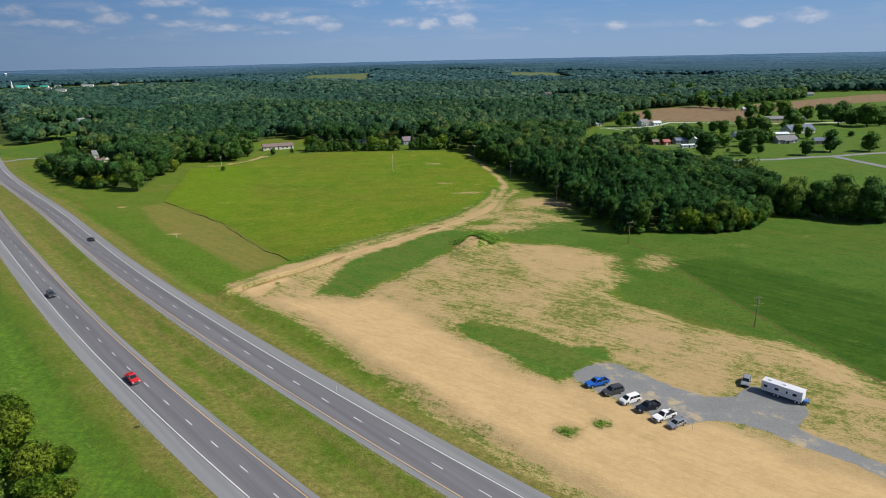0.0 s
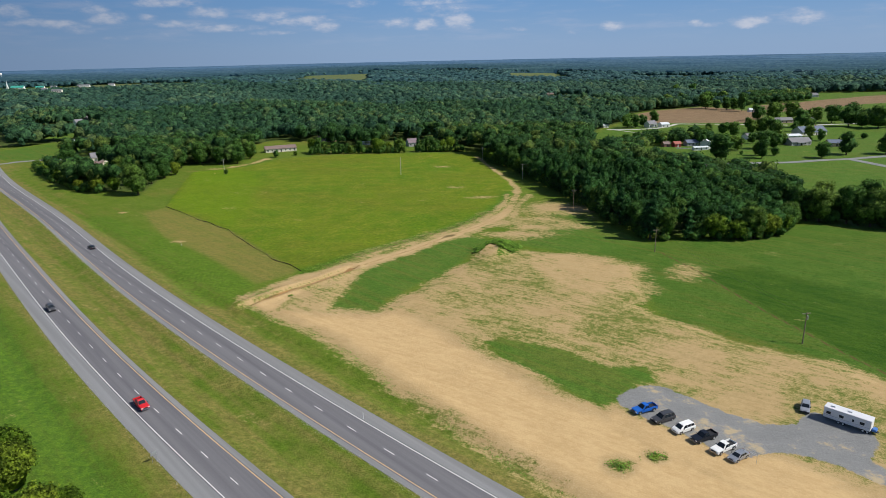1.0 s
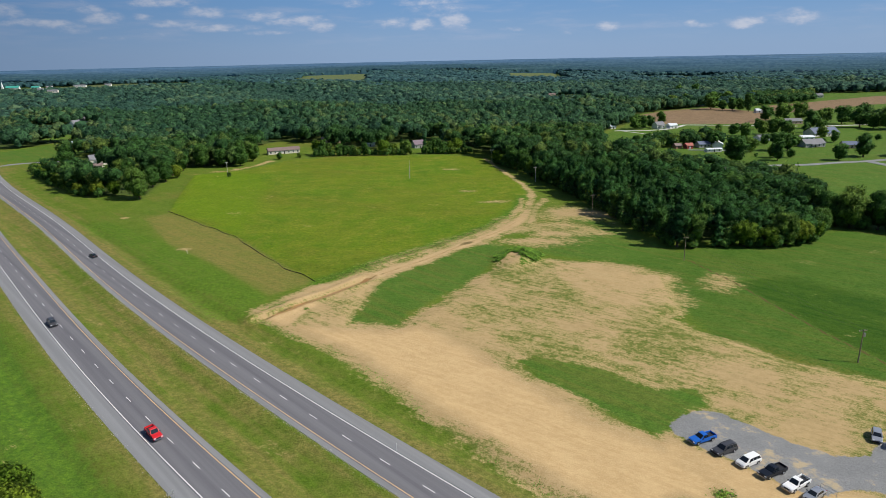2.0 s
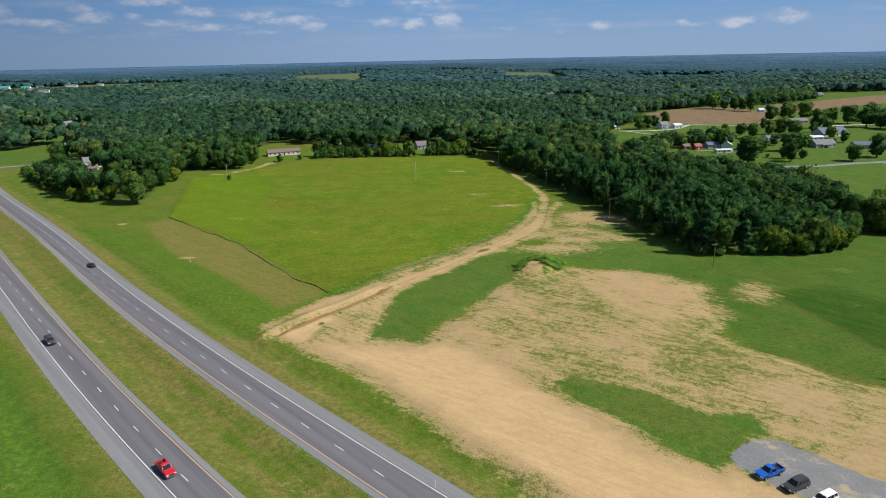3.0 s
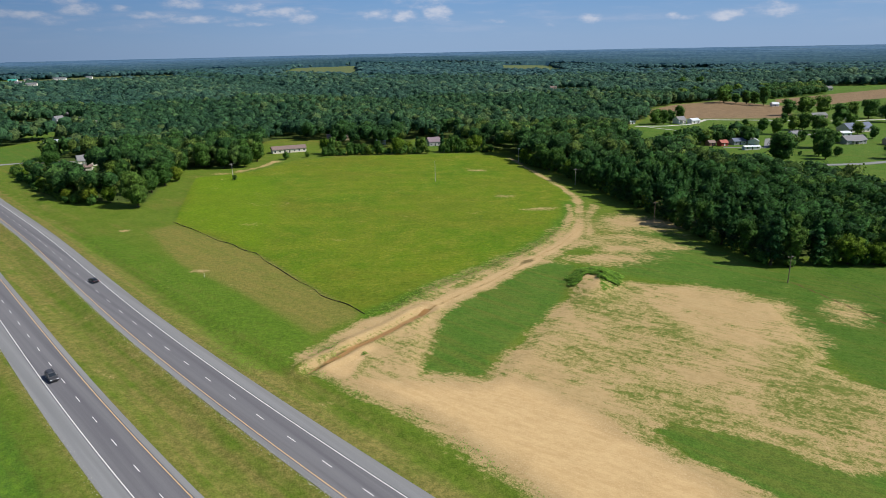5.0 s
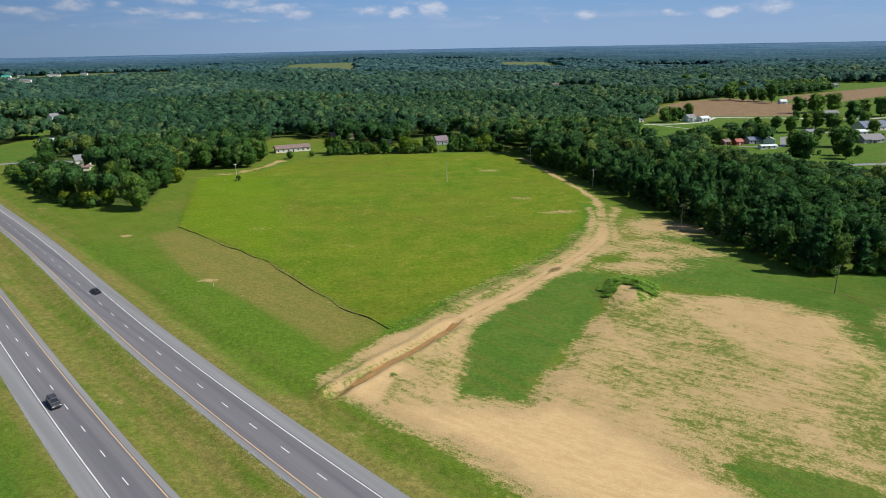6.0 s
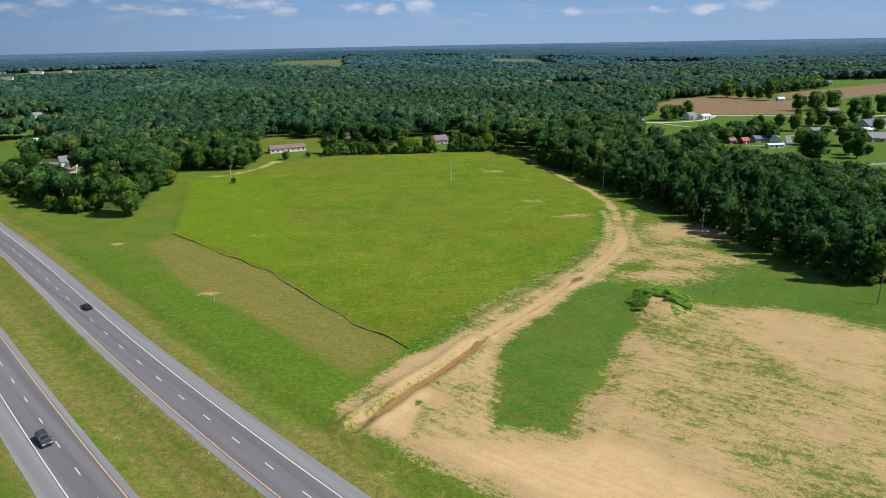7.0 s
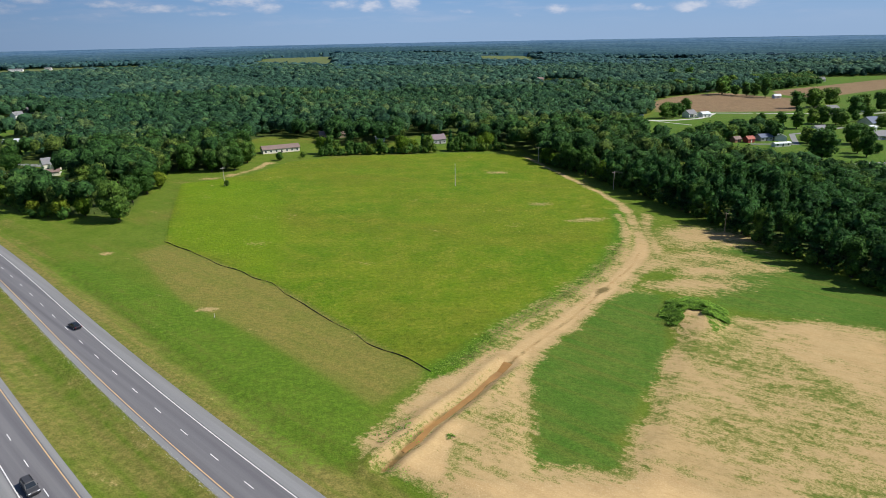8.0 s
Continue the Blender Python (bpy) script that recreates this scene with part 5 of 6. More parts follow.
def cabin(parent, low, high, floor, top, half_low, half_high, mat, side_panes, rear_glass=True):
    """The glazed upper body: low and high are (rear, front) along the car at floor and top."""
    (r0, f0), (r1, f1) = low, high
    b = [Vector(p) for p in ((r0, -half_low, floor), (f0, -half_low, floor), (f0, half_low, floor), (r0, half_low, floor))]
    t = [Vector(p) for p in ((r1, -half_high, top), (f1, -half_high, top), (f1, half_high, top), (r1, half_high, top))]
    bm = bmesh.new()
    vb, vt = [bm.verts.new(p) for p in b], [bm.verts.new(p) for p in t]
    for k in range(4):
        bm.faces.new((vb[k], vb[(k + 1) % 4], vt[(k + 1) % 4], vt[k]))
    bm.faces.new(vt), bm.faces.new(vb[::-1])
    bmesh.ops.recalc_face_normals(bm, faces=bm.faces)
    bmesh.ops.bevel(bm, geom=[e for e in bm.edges if min(v.co.z for v in e.verts) > floor + 0.01 or abs(e.verts[0].co.z - e.verts[1].co.z) > 0.1], offset=0.07, segments=2, affect="EDGES")
    part("cab", bm, mat, parent)
    front, back = (b[1], b[2], t[2], t[1]), (b[3], b[0], t[0], t[3])
    part("windscreen", shape(slab, inset(front, (.06, .94), (.1, .92), 0.012), 0.012), CAR_GLASS, parent, "dark tinted windscreen")
    if rear_glass:
        part("rear_window", shape(slab, inset(back, (.08, .92), (.22, .9), 0.012), 0.012), CAR_GLASS, parent, "dark rear window")
    for face, flip in (((b[0], b[1], t[1], t[0]), False), ((b[2], b[3], t[3], t[2]), True)):
        for u0, u1 in side_panes:
            span = (1 - u1, 1 - u0) if flip else (u0, u1)
            part("side_window", shape(slab, inset(face, span, (.16, .88), 0.012), 0.012), CAR_GLASS, parent, "dark side window")


def lamps(parent, front, rear, half, z_front, z_rear, rear_tall=0.25):
    for side in (-1, 1):
        part("headlight", shape(box, (front - 0.12, side * half - 0.22, z_front - 0.1), (front + 0.03, side * half + 0.22, z_front + 0.1), 0.03), LAMP_CLEAR, parent, "clear headlight")
        part("tail_light", shape(box, (rear - 0.03, side * (half + 0.12) - 0.09, z_rear - rear_tall), (rear + 0.08, side * (half + 0.12) + 0.09, z_rear + rear_tall), 0.03), LAMP_RED, parent, "red tail light")
        part("mirror", shape(box, (0.82, side * (half + 0.34) - 0.12, 1.12), (0.98, side * (half + 0.34) + 0.12, 1.3), 0.04), DARK_TRIM, parent, "door mirror")


def pickup(mat, label, extended=True, rim=RIM):
    v = new("pickup_truck")
    prism_profile = [(-2.85, 0.55), (-2.85, 0.82), (-0.75, 0.82), (-0.75, 1.12), (1.05, 1.14), (1.2, 1.16), (2.7, 1.04), (2.88, 0.9), (2.9, 0.5), (2.2, 0.42), (-2.0, 0.45)]
    part("body", shape(prism, prism_profile, 0.98, 0.12), mat, v)
    for side in (-1, 1):
        part("bed_side", shape(box, (-2.85, side * 0.90 - 0.07, 0.8), (-0.74, side * 0.90 + 0.07, 1.24), 0.03), mat, v)
        part("wheel_arch", shape(box, (1.35, side * 0.975 - 0.02, 0.34), (2.35, side * 0.975 + 0.02, 0.86), 0.015), DARK_TRIM, v, "dark front wheel arch")
        part("wheel_arch", shape(box, (-2.3, side * 0.975 - 0.02, 0.34), (-1.3, side * 0.975 + 0.02, 0.86), 0.015), DARK_TRIM, v, "dark rear wheel arch")
    part("tailgate", shape(box, (-2.9, -0.86, 0.75), (-2.8, 0.86, 1.22), 0.03), mat, v)
    part("bed_liner", shape(box, (-2.78, -0.82, 0.81), (-0.78, 0.82, 0.86)), DARK_TRIM, v, "dark bed liner")
    cabin(v, (-0.78, 1.22), (-0.6, 0.42), 1.1, 1.86, 0.93, 0.74, mat, ((.06, .38), (.42, .80)) if extended else ((.2, .8),))
    for x in (1.85, -1.8):
        for side in (-1, 1):
            wheel(v, x, side * 0.88, 0.40, 0.27, rim)
    part("front_bumper", shape(box, (2.8, -0.95, 0.42), (3.0, 0.95, 0.66), 0.06), CHROME, v, "chrome front bumper")
    part("rear_bumper", shape(box, (-3.02, -0.92, 0.45), (-2.86, 0.92, 0.64), 0.05), CHROME, v, "chrome rear bumper")
    part("grille", shape(box, (2.84, -0.55, 0.68), (2.93, 0.55, 0.95), 0.02), DARK_TRIM, v, "dark radiator grille")
    lamps(v, 2.86, -2.9, 0.74, 0.86, 1.0)
    return tagged(v, label, "pickup truck")


def wagon(name, mat, label, category, length=4.9, half=0.95, bonnet=1.05, top=1.75, low=(-2.25, 1.2), high=(-1.95, 0.45), rails=False):
    """A closed car: sport utility, van or saloon by its cabin."""
    v = new(name)
    e = length / 2
    profile = [(-e, 0.5), (-e - 0.02, 0.8), (-e + 0.05, bonnet), (low[1] - 0.1, bonnet + 0.06), (low[1] + 0.1, bonnet), (e - 0.2, bonnet - 0.14), (e, bonnet - 0.32), (e + 0.02, 0.45), (e - 0.5, 0.3), (-e + 0.5, 0.32)]
    part("body", shape(prism, profile, half, 0.12), mat, v)
    cabin(v, low, high, bonnet, top, half - 0.05, half - 0.24, mat, ((.05, .3), (.33, .58), (.61, .86)))
    for x in (e - 0.92, -e + 0.98):
        for side in (-1, 1):
            part("wheel_arch", shape(box, (x - 0.45, side * (half - 0.01) - 0.015, 0.3), (x + 0.45, side * (half - 0.01) + 0.015, 0.74), 0.01), DARK_TRIM, v, "dark wheel arch")
            wheel(v, x, side * (half - 0.1), 0.35, 0.24)
    part("front_bumper", shape(box, (e - 0.1, -half + 0.06, 0.36), (e + 0.08, half - 0.06, 0.6), 0.06), DARK_TRIM if name == "sport_utility" else mat, v)
    part("rear_bumper", shape(box, (-e - 0.08, -half + 0.06, 0.4), (-e + 0.1, half - 0.06, 0.62), 0.06), DARK_TRIM if name == "sport_utility" else mat, v)
    part("grille", shape(box, (e - 0.05, -0.4, 0.6), (e + 0.05, 0.4, 0.74), 0.02), DARK_TRIM, v, "dark grille")
    lamps(v, e - 0.04, -e, half - 0.28, bonnet - 0.3, bonnet - 0.12, 0.16)
    if rails:
        for side in (-1, 1):
            part("roof_rail", shape(box, (high[0] + 0.2, side * (half - 0.34) - 0.03, top + 0.02), (high[1] - 0.2, side * (half - 0.34) + 0.03, top + 0.08), 0.015), DARK_TRIM, v, "dark roof rail")
    return tagged(v, label, category)


def park(v, x, y, heading, group=""):
    v.matrix_basis = pose(x, y, ground_height(x, y), 0, 0, heading)
    return tagged(v, group=group)


BLUE, GREY, WHITE = paint("bright_blue_paint", (0.02, 0.16, 0.62)), paint("dark_grey_paint", (0.075, 0.075, 0.08)), paint("white_car_paint", (0.78, 0.78, 0.76), 0.0, 0.35)
BLACK, SILVER, RED = paint("black_paint", (0.012, 0.014, 0.02), 0.2), paint("silver_paint", (0.42, 0.43, 0.45), 0.6, 0.35), paint("bright_red_paint", (0.62, 0.02, 0.025), 0.1, 0.3)
ROW = "vehicles parked on the gravel lot"
park(pickup(BLUE, "bright blue crew cab pickup truck parked on gravel"), 34.8, 138.9, 201, ROW)
park(wagon("sport_utility", GREY, "dark grey sport utility with roof rails on gravel", "car", 5.2, 1.0, 1.1, 1.88, (-2.5, 1.25), (-2.2, 0.5), True), 37.6, 135.0, 203, ROW)
park(wagon("minivan", WHITE, "white minivan parked on the gravel lot", "van", 5.0, 0.98, 1.08, 1.8, (-2.4, 1.75), (-2.05, 0.75)), 40.5, 131.1, 205, ROW)
park(pickup(BLACK, "black crew cab pickup truck parked on gravel"), 43.4, 127.8, 204, ROW)
park(pickup(WHITE, "white extended cab pickup truck parked on gravel"), 45.8, 124.0, 208, ROW)
park(wagon("saloon_car", SILVER, "silver saloon car parked at the row's end", "car", 4.6, 0.9, 0.92, 1.42, (-1.7, 1.25), (-1.05, 0.35)), 47.5, 121.2, 210, ROW)
park(wagon("sport_utility", SILVER, "silver compact sport utility beside the office trailer", "car", 4.5, 0.92, 1.05, 1.7, (-2.0, 1.15), (-1.75, 0.45)), 69.9, 138.2, 238)


def on_lane(v, lane, s, out, heading):
    x, y = highway_point(lane, np.array([s]), out)[0]
    v.matrix_basis = pose(x, y, 0.062, 0, 0, heading)


ROAD_TURN = math.degrees(math.atan2(-0.739, 0.674))
on_lane(wagon("saloon_car", BLACK, "black saloon car on the asphalt highway", "car", 4.8, 0.92, 0.95, 1.48, (-1.9, 1.3), (-1.2, 0.35)), "east_yellow", -314.0, 5.5, ROAD_TURN + 184)
on_lane(pickup(RED, "bright red pickup truck on the asphalt highway"), "west_yellow", -161.9, -5.3, ROAD_TURN)
on_lane(wagon("sport_utility", GREY, "dark grey sport utility on the asphalt highway", "car", 5.2, 1.0, 1.1, 1.88, (-2.5, 1.25), (-2.2, 0.5), True), "west_yellow", -246.0, -5.3, ROAD_TURN)

# ---------------------------------------------------------------- office trailer
TRAILER_SKIN = surface("trailer_white_siding", (0.74, 0.74, 0.75), 0.5, vary=0.08, scale=0.4)
TRAILER_ROOF = surface("trailer_roof_coating", (0.62, 0.63, 0.66), 0.6, vary=0.12)
BLUE_TARP = surface("blue_enamel", (0.06, 0.16, 0.42), 0.45, vary=0.2)


def office_trailer():
    v = new("office_trailer")
    length, half, floor, top = 8.7, 1.2, 0.62, 2.95
    part("body", shape(box, (-length / 2, -half, floor), (length / 2, half, top), 0.08), TRAILER_SKIN, v)
    part("roof", shape(box, (-length / 2 - 0.05, -half - 0.05, top - 0.02), (length / 2 + 0.05, half + 0.05, top + 0.07), 0.03), TRAILER_ROOF, v, "pale grey coated roof")
    for x in (-3.4, -1.0, 2.8):
        for side in (-1, 1):
            w = part("window", shape(box, (x - 0.42, side * (half + 0.012) - 0.02, 1.6), (x + 0.42, side * (half + 0.012) + 0.02, 2.2), 0.01), DARK_TRIM, v, "small framed window")
            part("pane", shape(box, (x - 0.34, side * (half + 0.028) - 0.012, 1.67), (x + 0.34, side * (half + 0.028) + 0.012, 2.13)), CAR_GLASS, w, "dark pane")
    door = part("door", shape(box, (0.75, -half - 0.035, floor + 0.05), (1.6, -half + 0.01, 2.5), 0.02), TRAILER_SKIN, v, "white trailer door")
    part("door_window", shape(box, (1.0, -half - 0.05, 1.65), (1.35, -half - 0.03, 2.2)), CAR_GLASS, door, "narrow dark door window")
    part("trim_band", shape(box, (-length / 2 + 0.1, -half - 0.02, 1.3), (length / 2 - 0.1, -half + 0.01, 1.37)), SILVER, v, "grey trim band")
    for x in (-0.5, -1.35, 3.1, 3.9):
        for side in (-1, 1):
            wheel(v, x, side * 1.08, 0.37, 0.22, WHITE)
    part("chassis", shape(box, (-length / 2 + 0.2, -0.5, 0.5), (length / 2 + 0.3, 0.5, 0.76), 0.04), DARK_TRIM, v, "dark steel chassis")
    part("hitch", shape(prism, [(length / 2, 0.45), (length / 2, 0.65), (length / 2 + 1.3, 0.58), (length / 2 + 1.3, 0.48)], 0.35, 0.05), DARK_TRIM, v, "dark steel hitch")
    part("tank_box", shape(box, (length / 2 + 0.15, -0.75, 0.6), (length / 2 + 0.95, 0.75, 1.15), 0.1), BLUE_TARP, v, "blue box over the hitch")
    for x in (-2.9, 0.2):
        part("roof_unit", shape(box, (x - 0.4, -0.35, top + 0.06), (x + 0.4, 0.35, top + 0.32), 0.07), TRAILER_ROOF, v, "low roof ventilator")
    part("jack", shape(limb, (length / 2 - 0.2, 0, 0.0), (length / 2 - 0.2, 0, 0.6), 0.06, 0.06), DARK_TRIM, v)
    return tagged(v, "long white office trailer standing on gravel", "trailer")


park(office_trailer(), 75.3, 132.0, -47)

# ---------------------------------------------------------------- poles, wires, posts
POLE_WOOD = surface("weathered_pole_wood", (0.23, 0.18, 0.13), 0.9, vary=0.3, scale=1.5)
POLE_PALE = surface("pale_pole_wood", (0.48, 0.45, 0.40), 0.85, vary=0.2, scale=1.5)
PORCELAIN = surface("porcelain", (0.5, 0.5, 0.5), 0.3, vary=0.1)
GALVANISED = surface("galvanised_steel", (0.42, 0.43, 0.44), 0.45, 0.6, vary=0.15)
WIRE = surface("weathered_wire", (0.06, 0.06, 0.06), 0.6, vary=0.1)


def utility_pole(x, y, tall, turn, mat, arm=True, can=False, label="weathered wooden utility pole with a crossarm"):
    v = new("utility_pole")
    v.matrix_basis = pose(x, y, ground_height(x, y), 0, 0, turn)
    part("shaft", shape(limb, (0, 0, -0.6), (0, 0, tall), 0.17, 0.11, 8), mat, v)
    if arm:
        part("crossarm", shape(box, (-1.2, 0.1, tall - 0.62), (1.2, 0.22, tall - 0.46), 0.015), mat, v)
        for k in (-1.1, -0.5, 0.5, 1.1):
            part("insulator", shape(limb, (k, 0.16, tall - 0.46), (k, 0.16, tall - 0.26), 0.06, 0.035), PORCELAIN, v, "grey porcelain insulator")
    else:
        part("cap", shape(limb, (0, 0, tall), (0, 0, tall + 0.15), 0.06, 0.03), PORCELAIN, v)
    if can:
        part("transformer", shape(limb, (0, -0.42, tall - 1.9), (0, -0.42, tall - 0.9), 0.24, 0.24, 10), GALVANISED, v, "grey transformer can")
    return tagged(v, label, "utility pole", "utility poles")


LINE = [(88, 172, 9.2, True, True), (76, 257, 9.4, True, False), (60, 336, 9.2, True, False), (44.5, 418, 9.6, True, False), (25, 500, 9.6, True, False)]
for x, y, tall, arm, can in LINE:
    utility_pole(x, y, tall, 12, POLE_WOOD if y < 400 else POLE_PALE, arm, can)
utility_pole(-34, 440, 12.0, 0, POLE_PALE, False, label="tall pale pole standing alone in the field")
utility_pole(-159, 463, 10.0, 30, POLE_PALE, True)
utility_pole(153, 398, 10.5, 0, POLE_WOOD, True, True)
utility_pole(131, 405, 9.5, 0, POLE_PALE, True)
utility_pole(-345, 690, 16.0, 0, POLE_PALE, True)


def wire(a, b, sag, thick=0.017):
    bm = bmesh.new()
    a, b = Vector(a), Vector(b)
    steps = 10
    last = a
    for k in range(1, steps + 1):
        t = k / steps
        nxt = a.lerp(b, t) - Vector((0, 0, 4 * sag * t * (1 - t)))
        limb(bm, last, nxt, thick, thick, 4)
        last = nxt
    return tagged(part("power_line", bm, WIRE), "thin dark overhead power line between poles", "wire", "overhead wires")


for (ax, ay, at, _, _), (bx, by, bt, _, _) in zip(LINE, LINE[1:]):
    for side in (-1.1, 1.1):
        lift_a, lift_b = ground_height(ax, ay) + at - 0.28, ground_height(bx, by) + bt - 0.28
        wire((ax + side * .98, ay + side * .2 + .1, lift_a), (bx + side * .98, by + side * .2 + .1, lift_b), 1.3)

for side in (-0.9, 0.9):
    wire((44.5, 418 + side, ground_height(44.5, 418) + 9.3), (131, 405 + side, ground_height(131, 405) + 9.2), 1.2, 0.03)
    wire((60, 336 + side, ground_height(60, 336) + 8.9), (131, 405 + side, ground_height(131, 405) + 9.2), 1.0, 0.03)


def road_sign(x, y, turn):
    v = new("road_sign")
    v.matrix_basis = pose(x, y, ground_height(x, y), 0, 0, turn)
    for k in (-0.45, 0.45):
        part("post", shape(limb, (k, 0, -0.3), (k, 0, 2.2), 0.04, 0.04), GALVANISED, v)
    part("panel", shape(box, (-0.6, 0.03, 1.5), (0.6, 0.06, 2.25), 0.01), GALVANISED, v, "bare grey sign back")
    return tagged(v, "small grey metal road sign seen from behind", "sign")


road_sign(-67, 125.5, 45)


def pipe_frame(x, y, turn):
    v = new("pipe_frame")
    v.matrix_basis = pose(x, y, ground_height(x, y), 0, 0, turn)
    for k in (-1.4, 1.4):
        part("upright", shape(limb, (k, 0, -0.2), (k, 0, 2.4), 0.035, 0.035), GALVANISED, v)
    for z in (1.7, 2.38):
        part("rail", shape(limb, (-1.4, 0, z), (1.4, 0, z), 0.03, 0.03), GALVANISED, v)
    return tagged(v, "grey steel pipe frame beside the parked cars", "frame")


pipe_frame(49.4, 120.6, -60)
for x, y in ((-121, 282), (-27, 139.5)):
    post = new("marker_post")
    post.matrix_basis = pose(x, y, ground_height(x, y))
    part("stake", shape(limb, (0, 0, -0.2), (0, 0, 1.5), 0.06, 0.06), WHITE_PAINT, post)
    tagged(post, "short white marker post in the grass", "post", "marker posts")


# ---------------------------------------------------------------- silt fence
FENCE_CLOTH = surface("black_silt_cloth", (0.060, 0.052, 0.032), 0.9, vary=0.4, scale=0.8)
fence = new("silt_fence")
tagged(fence, "low black cloth silt fence on wooden stakes", "fence")
fence_at = []
for (ax, ay), (bx, by) in zip(FENCE_LINE, FENCE_LINE[1:]):
    run = int(math.hypot(bx - ax, by - ay) / 2.4)
    fence_at += [(ax + (bx - ax) * k / run, ay + (by - ay) * k / run) for k in range(run)]
stake_mesh = bpy.data.meshes.new("stake")
bm = shape(box, (-0.03, -0.03, -0.3), (0.03, 0.03, 0.6))
bm.to_mesh(stake_mesh), bm.free()
stake_mesh.materials.append(POLE_WOOD)
for k, (x, y) in enumerate(fence_at):
    x, y = x + 0.35 * math.sin(k * 0.7), y + 0.35 * math.cos(k * 0.9)
    fence_at[k] = (x, y, ground_height(x, y) - CROP_HEIGHT * 0.3)
    stake = new("stake", stake_mesh)
    stake.location, stake.parent = (x, y, fence_at[k][2]), fence
bm = bmesh.new()
for k, ((ax, ay, az), (bx, by, bz)) in enumerate(zip(fence_at, fence_at[1:])):
    tall = 0.27 + 0.08 * math.sin(k * 2.1) + 0.08 * math.sin(k * 0.37)
    slab(bm, ((ax, ay, az - 0.1), (bx, by, bz - 0.1), (bx, by, bz + tall), (ax, ay, az + tall)), 0.03)
part("cloth", bm, FENCE_CLOTH, fence, "sagging black cloth")


# ---------------------------------------------------------------- side roads and drives
def lane_strip(name, line, width, mat, label):
    bm = bmesh.new()
    pts = []
    for (ax, ay), (bx, by) in zip(line, line[1:]):
        run = max(1, int(math.hypot(bx - ax, by - ay) / 6))
        pts += [(ax + (bx - ax) * k / run, ay + (by - ay) * k / run) for k in range(run)]
    pts.append(line[-1])
    rows = []
    for k, (x, y) in enumerate(pts):
        ax, ay = pts[max(0, k - 1)]
        bx, by = pts[min(len(pts) - 1, k + 1)]
        n = Vector((-(by - ay), bx - ax)).normalized() * width / 2
        z = max(ground_height(x, y), ground_height(x + n.x, y + n.y), ground_height(x - n.x, y - n.y)) + 0.12
        rows.append([bm.verts.new((x + n.x, y + n.y, z)), bm.verts.new((x - n.x, y - n.y, z)), bm.verts.new((x - n.x, y - n.y, z - 0.6)), bm.verts.new((x + n.x, y + n.y, z - 0.6))])
    for p, q in zip(rows, rows[1:]):
        for k in range(4):
            bm.faces.new((p[k], p[(k + 1) % 4], q[(k + 1) % 4], q[k]))
    bmesh.ops.recalc_face_normals(bm, faces=bm.faces)
    return tagged(part(name, bm, mat), label, "road", kind="structure")


GRAVEL_DRIVE = surface("pale_gravel_drive", (0.50, 0.485, 0.45), 0.9, vary=0.15)
lane_strip("road_3", [(150, 455), (196, 457), (240, 458), (286, 467), (331, 479), (480, 520)], 6.0, SHOULDER, "pale asphalt residential street across lawns")
lane_strip("road_4", [(284, 464), (287, 440), (291, 412), (310, 380), (380, 320)], 6.5, SHOULDER, "pale asphalt side street")
lane_strip("road_5", [(-372, 522), (-356, 542), (-338, 551), (-310, 553), (-292, 545)], 6.0, SHOULDER, "pale asphalt side road joining the highway")
lane_strip("drive_1", [(166, 681), (195, 679), (219, 683), (236, 700), (253, 721), (290, 712), (322, 700), (380, 680), (460, 690)], 4.5, GRAVEL_DRIVE, "white gravel lane past a crop field")
lane_strip("drive_2", [(172, 681), (184, 655), (192, 640)], 2.0, GRAVEL_DRIVE, "white gravel farm drive")
lane_strip("drive_4", [(-312, 508), (-297, 511), (-284, 517), (-272, 523)], 4.0, GRAVEL_DRIVE, "pale gravel drive to an old farmhouse")
lane_strip("drive_3", [(186, 538), (215, 530), (240, 575), (300, 600)], 4.0, SHOULDER, "pale gravel yard drive")

# ---------------------------------------------------------------- houses
WINDOW_GLASS = surface("house_window_glass", (0.03, 0.04, 0.05), 0.08, 0.0, 0.6, vary=0.05)
TRIM_WHITE = surface("white_trim_paint", (0.75, 0.75, 0.73), 0.6, vary=0.08)


def wall_finish(name, colour):
    return surface(name, colour, 0.8, vary=0.12, scale=0.35)


WALLS = {"white": wall_finish("white_siding", (0.74, 0.73, 0.70)), "brick": wall_finish("red_brown_brick", (0.33, 0.17, 0.12)), "tan": wall_finish("tan_brick", (0.47, 0.36, 0.27)),
         "grey": wall_finish("grey_siding", (0.40, 0.40, 0.40)), "red": wall_finish("red_barn_boards", (0.30, 0.060, 0.045)), "cream": wall_finish("cream_siding", (0.66, 0.62, 0.52))}
ROOFS = {"brown": wall_finish("brown_shingles", (0.20, 0.145, 0.13)), "grey": wall_finish("grey_shingles", (0.19, 0.19, 0.20)), "pale": wall_finish("pale_metal_roof", (0.60, 0.63, 0.66)),
         "blue": wall_finish("slate_blue_shingles", (0.13, 0.155, 0.22)), "red": wall_finish("red_metal_roof", (0.34, 0.11, 0.085)), "green": wall_finish("green_metal_roof", (0.05, 0.30, 0.24)), "purple": wall_finish("plum_grey_shingles", (0.20, 0.155, 0.175))}


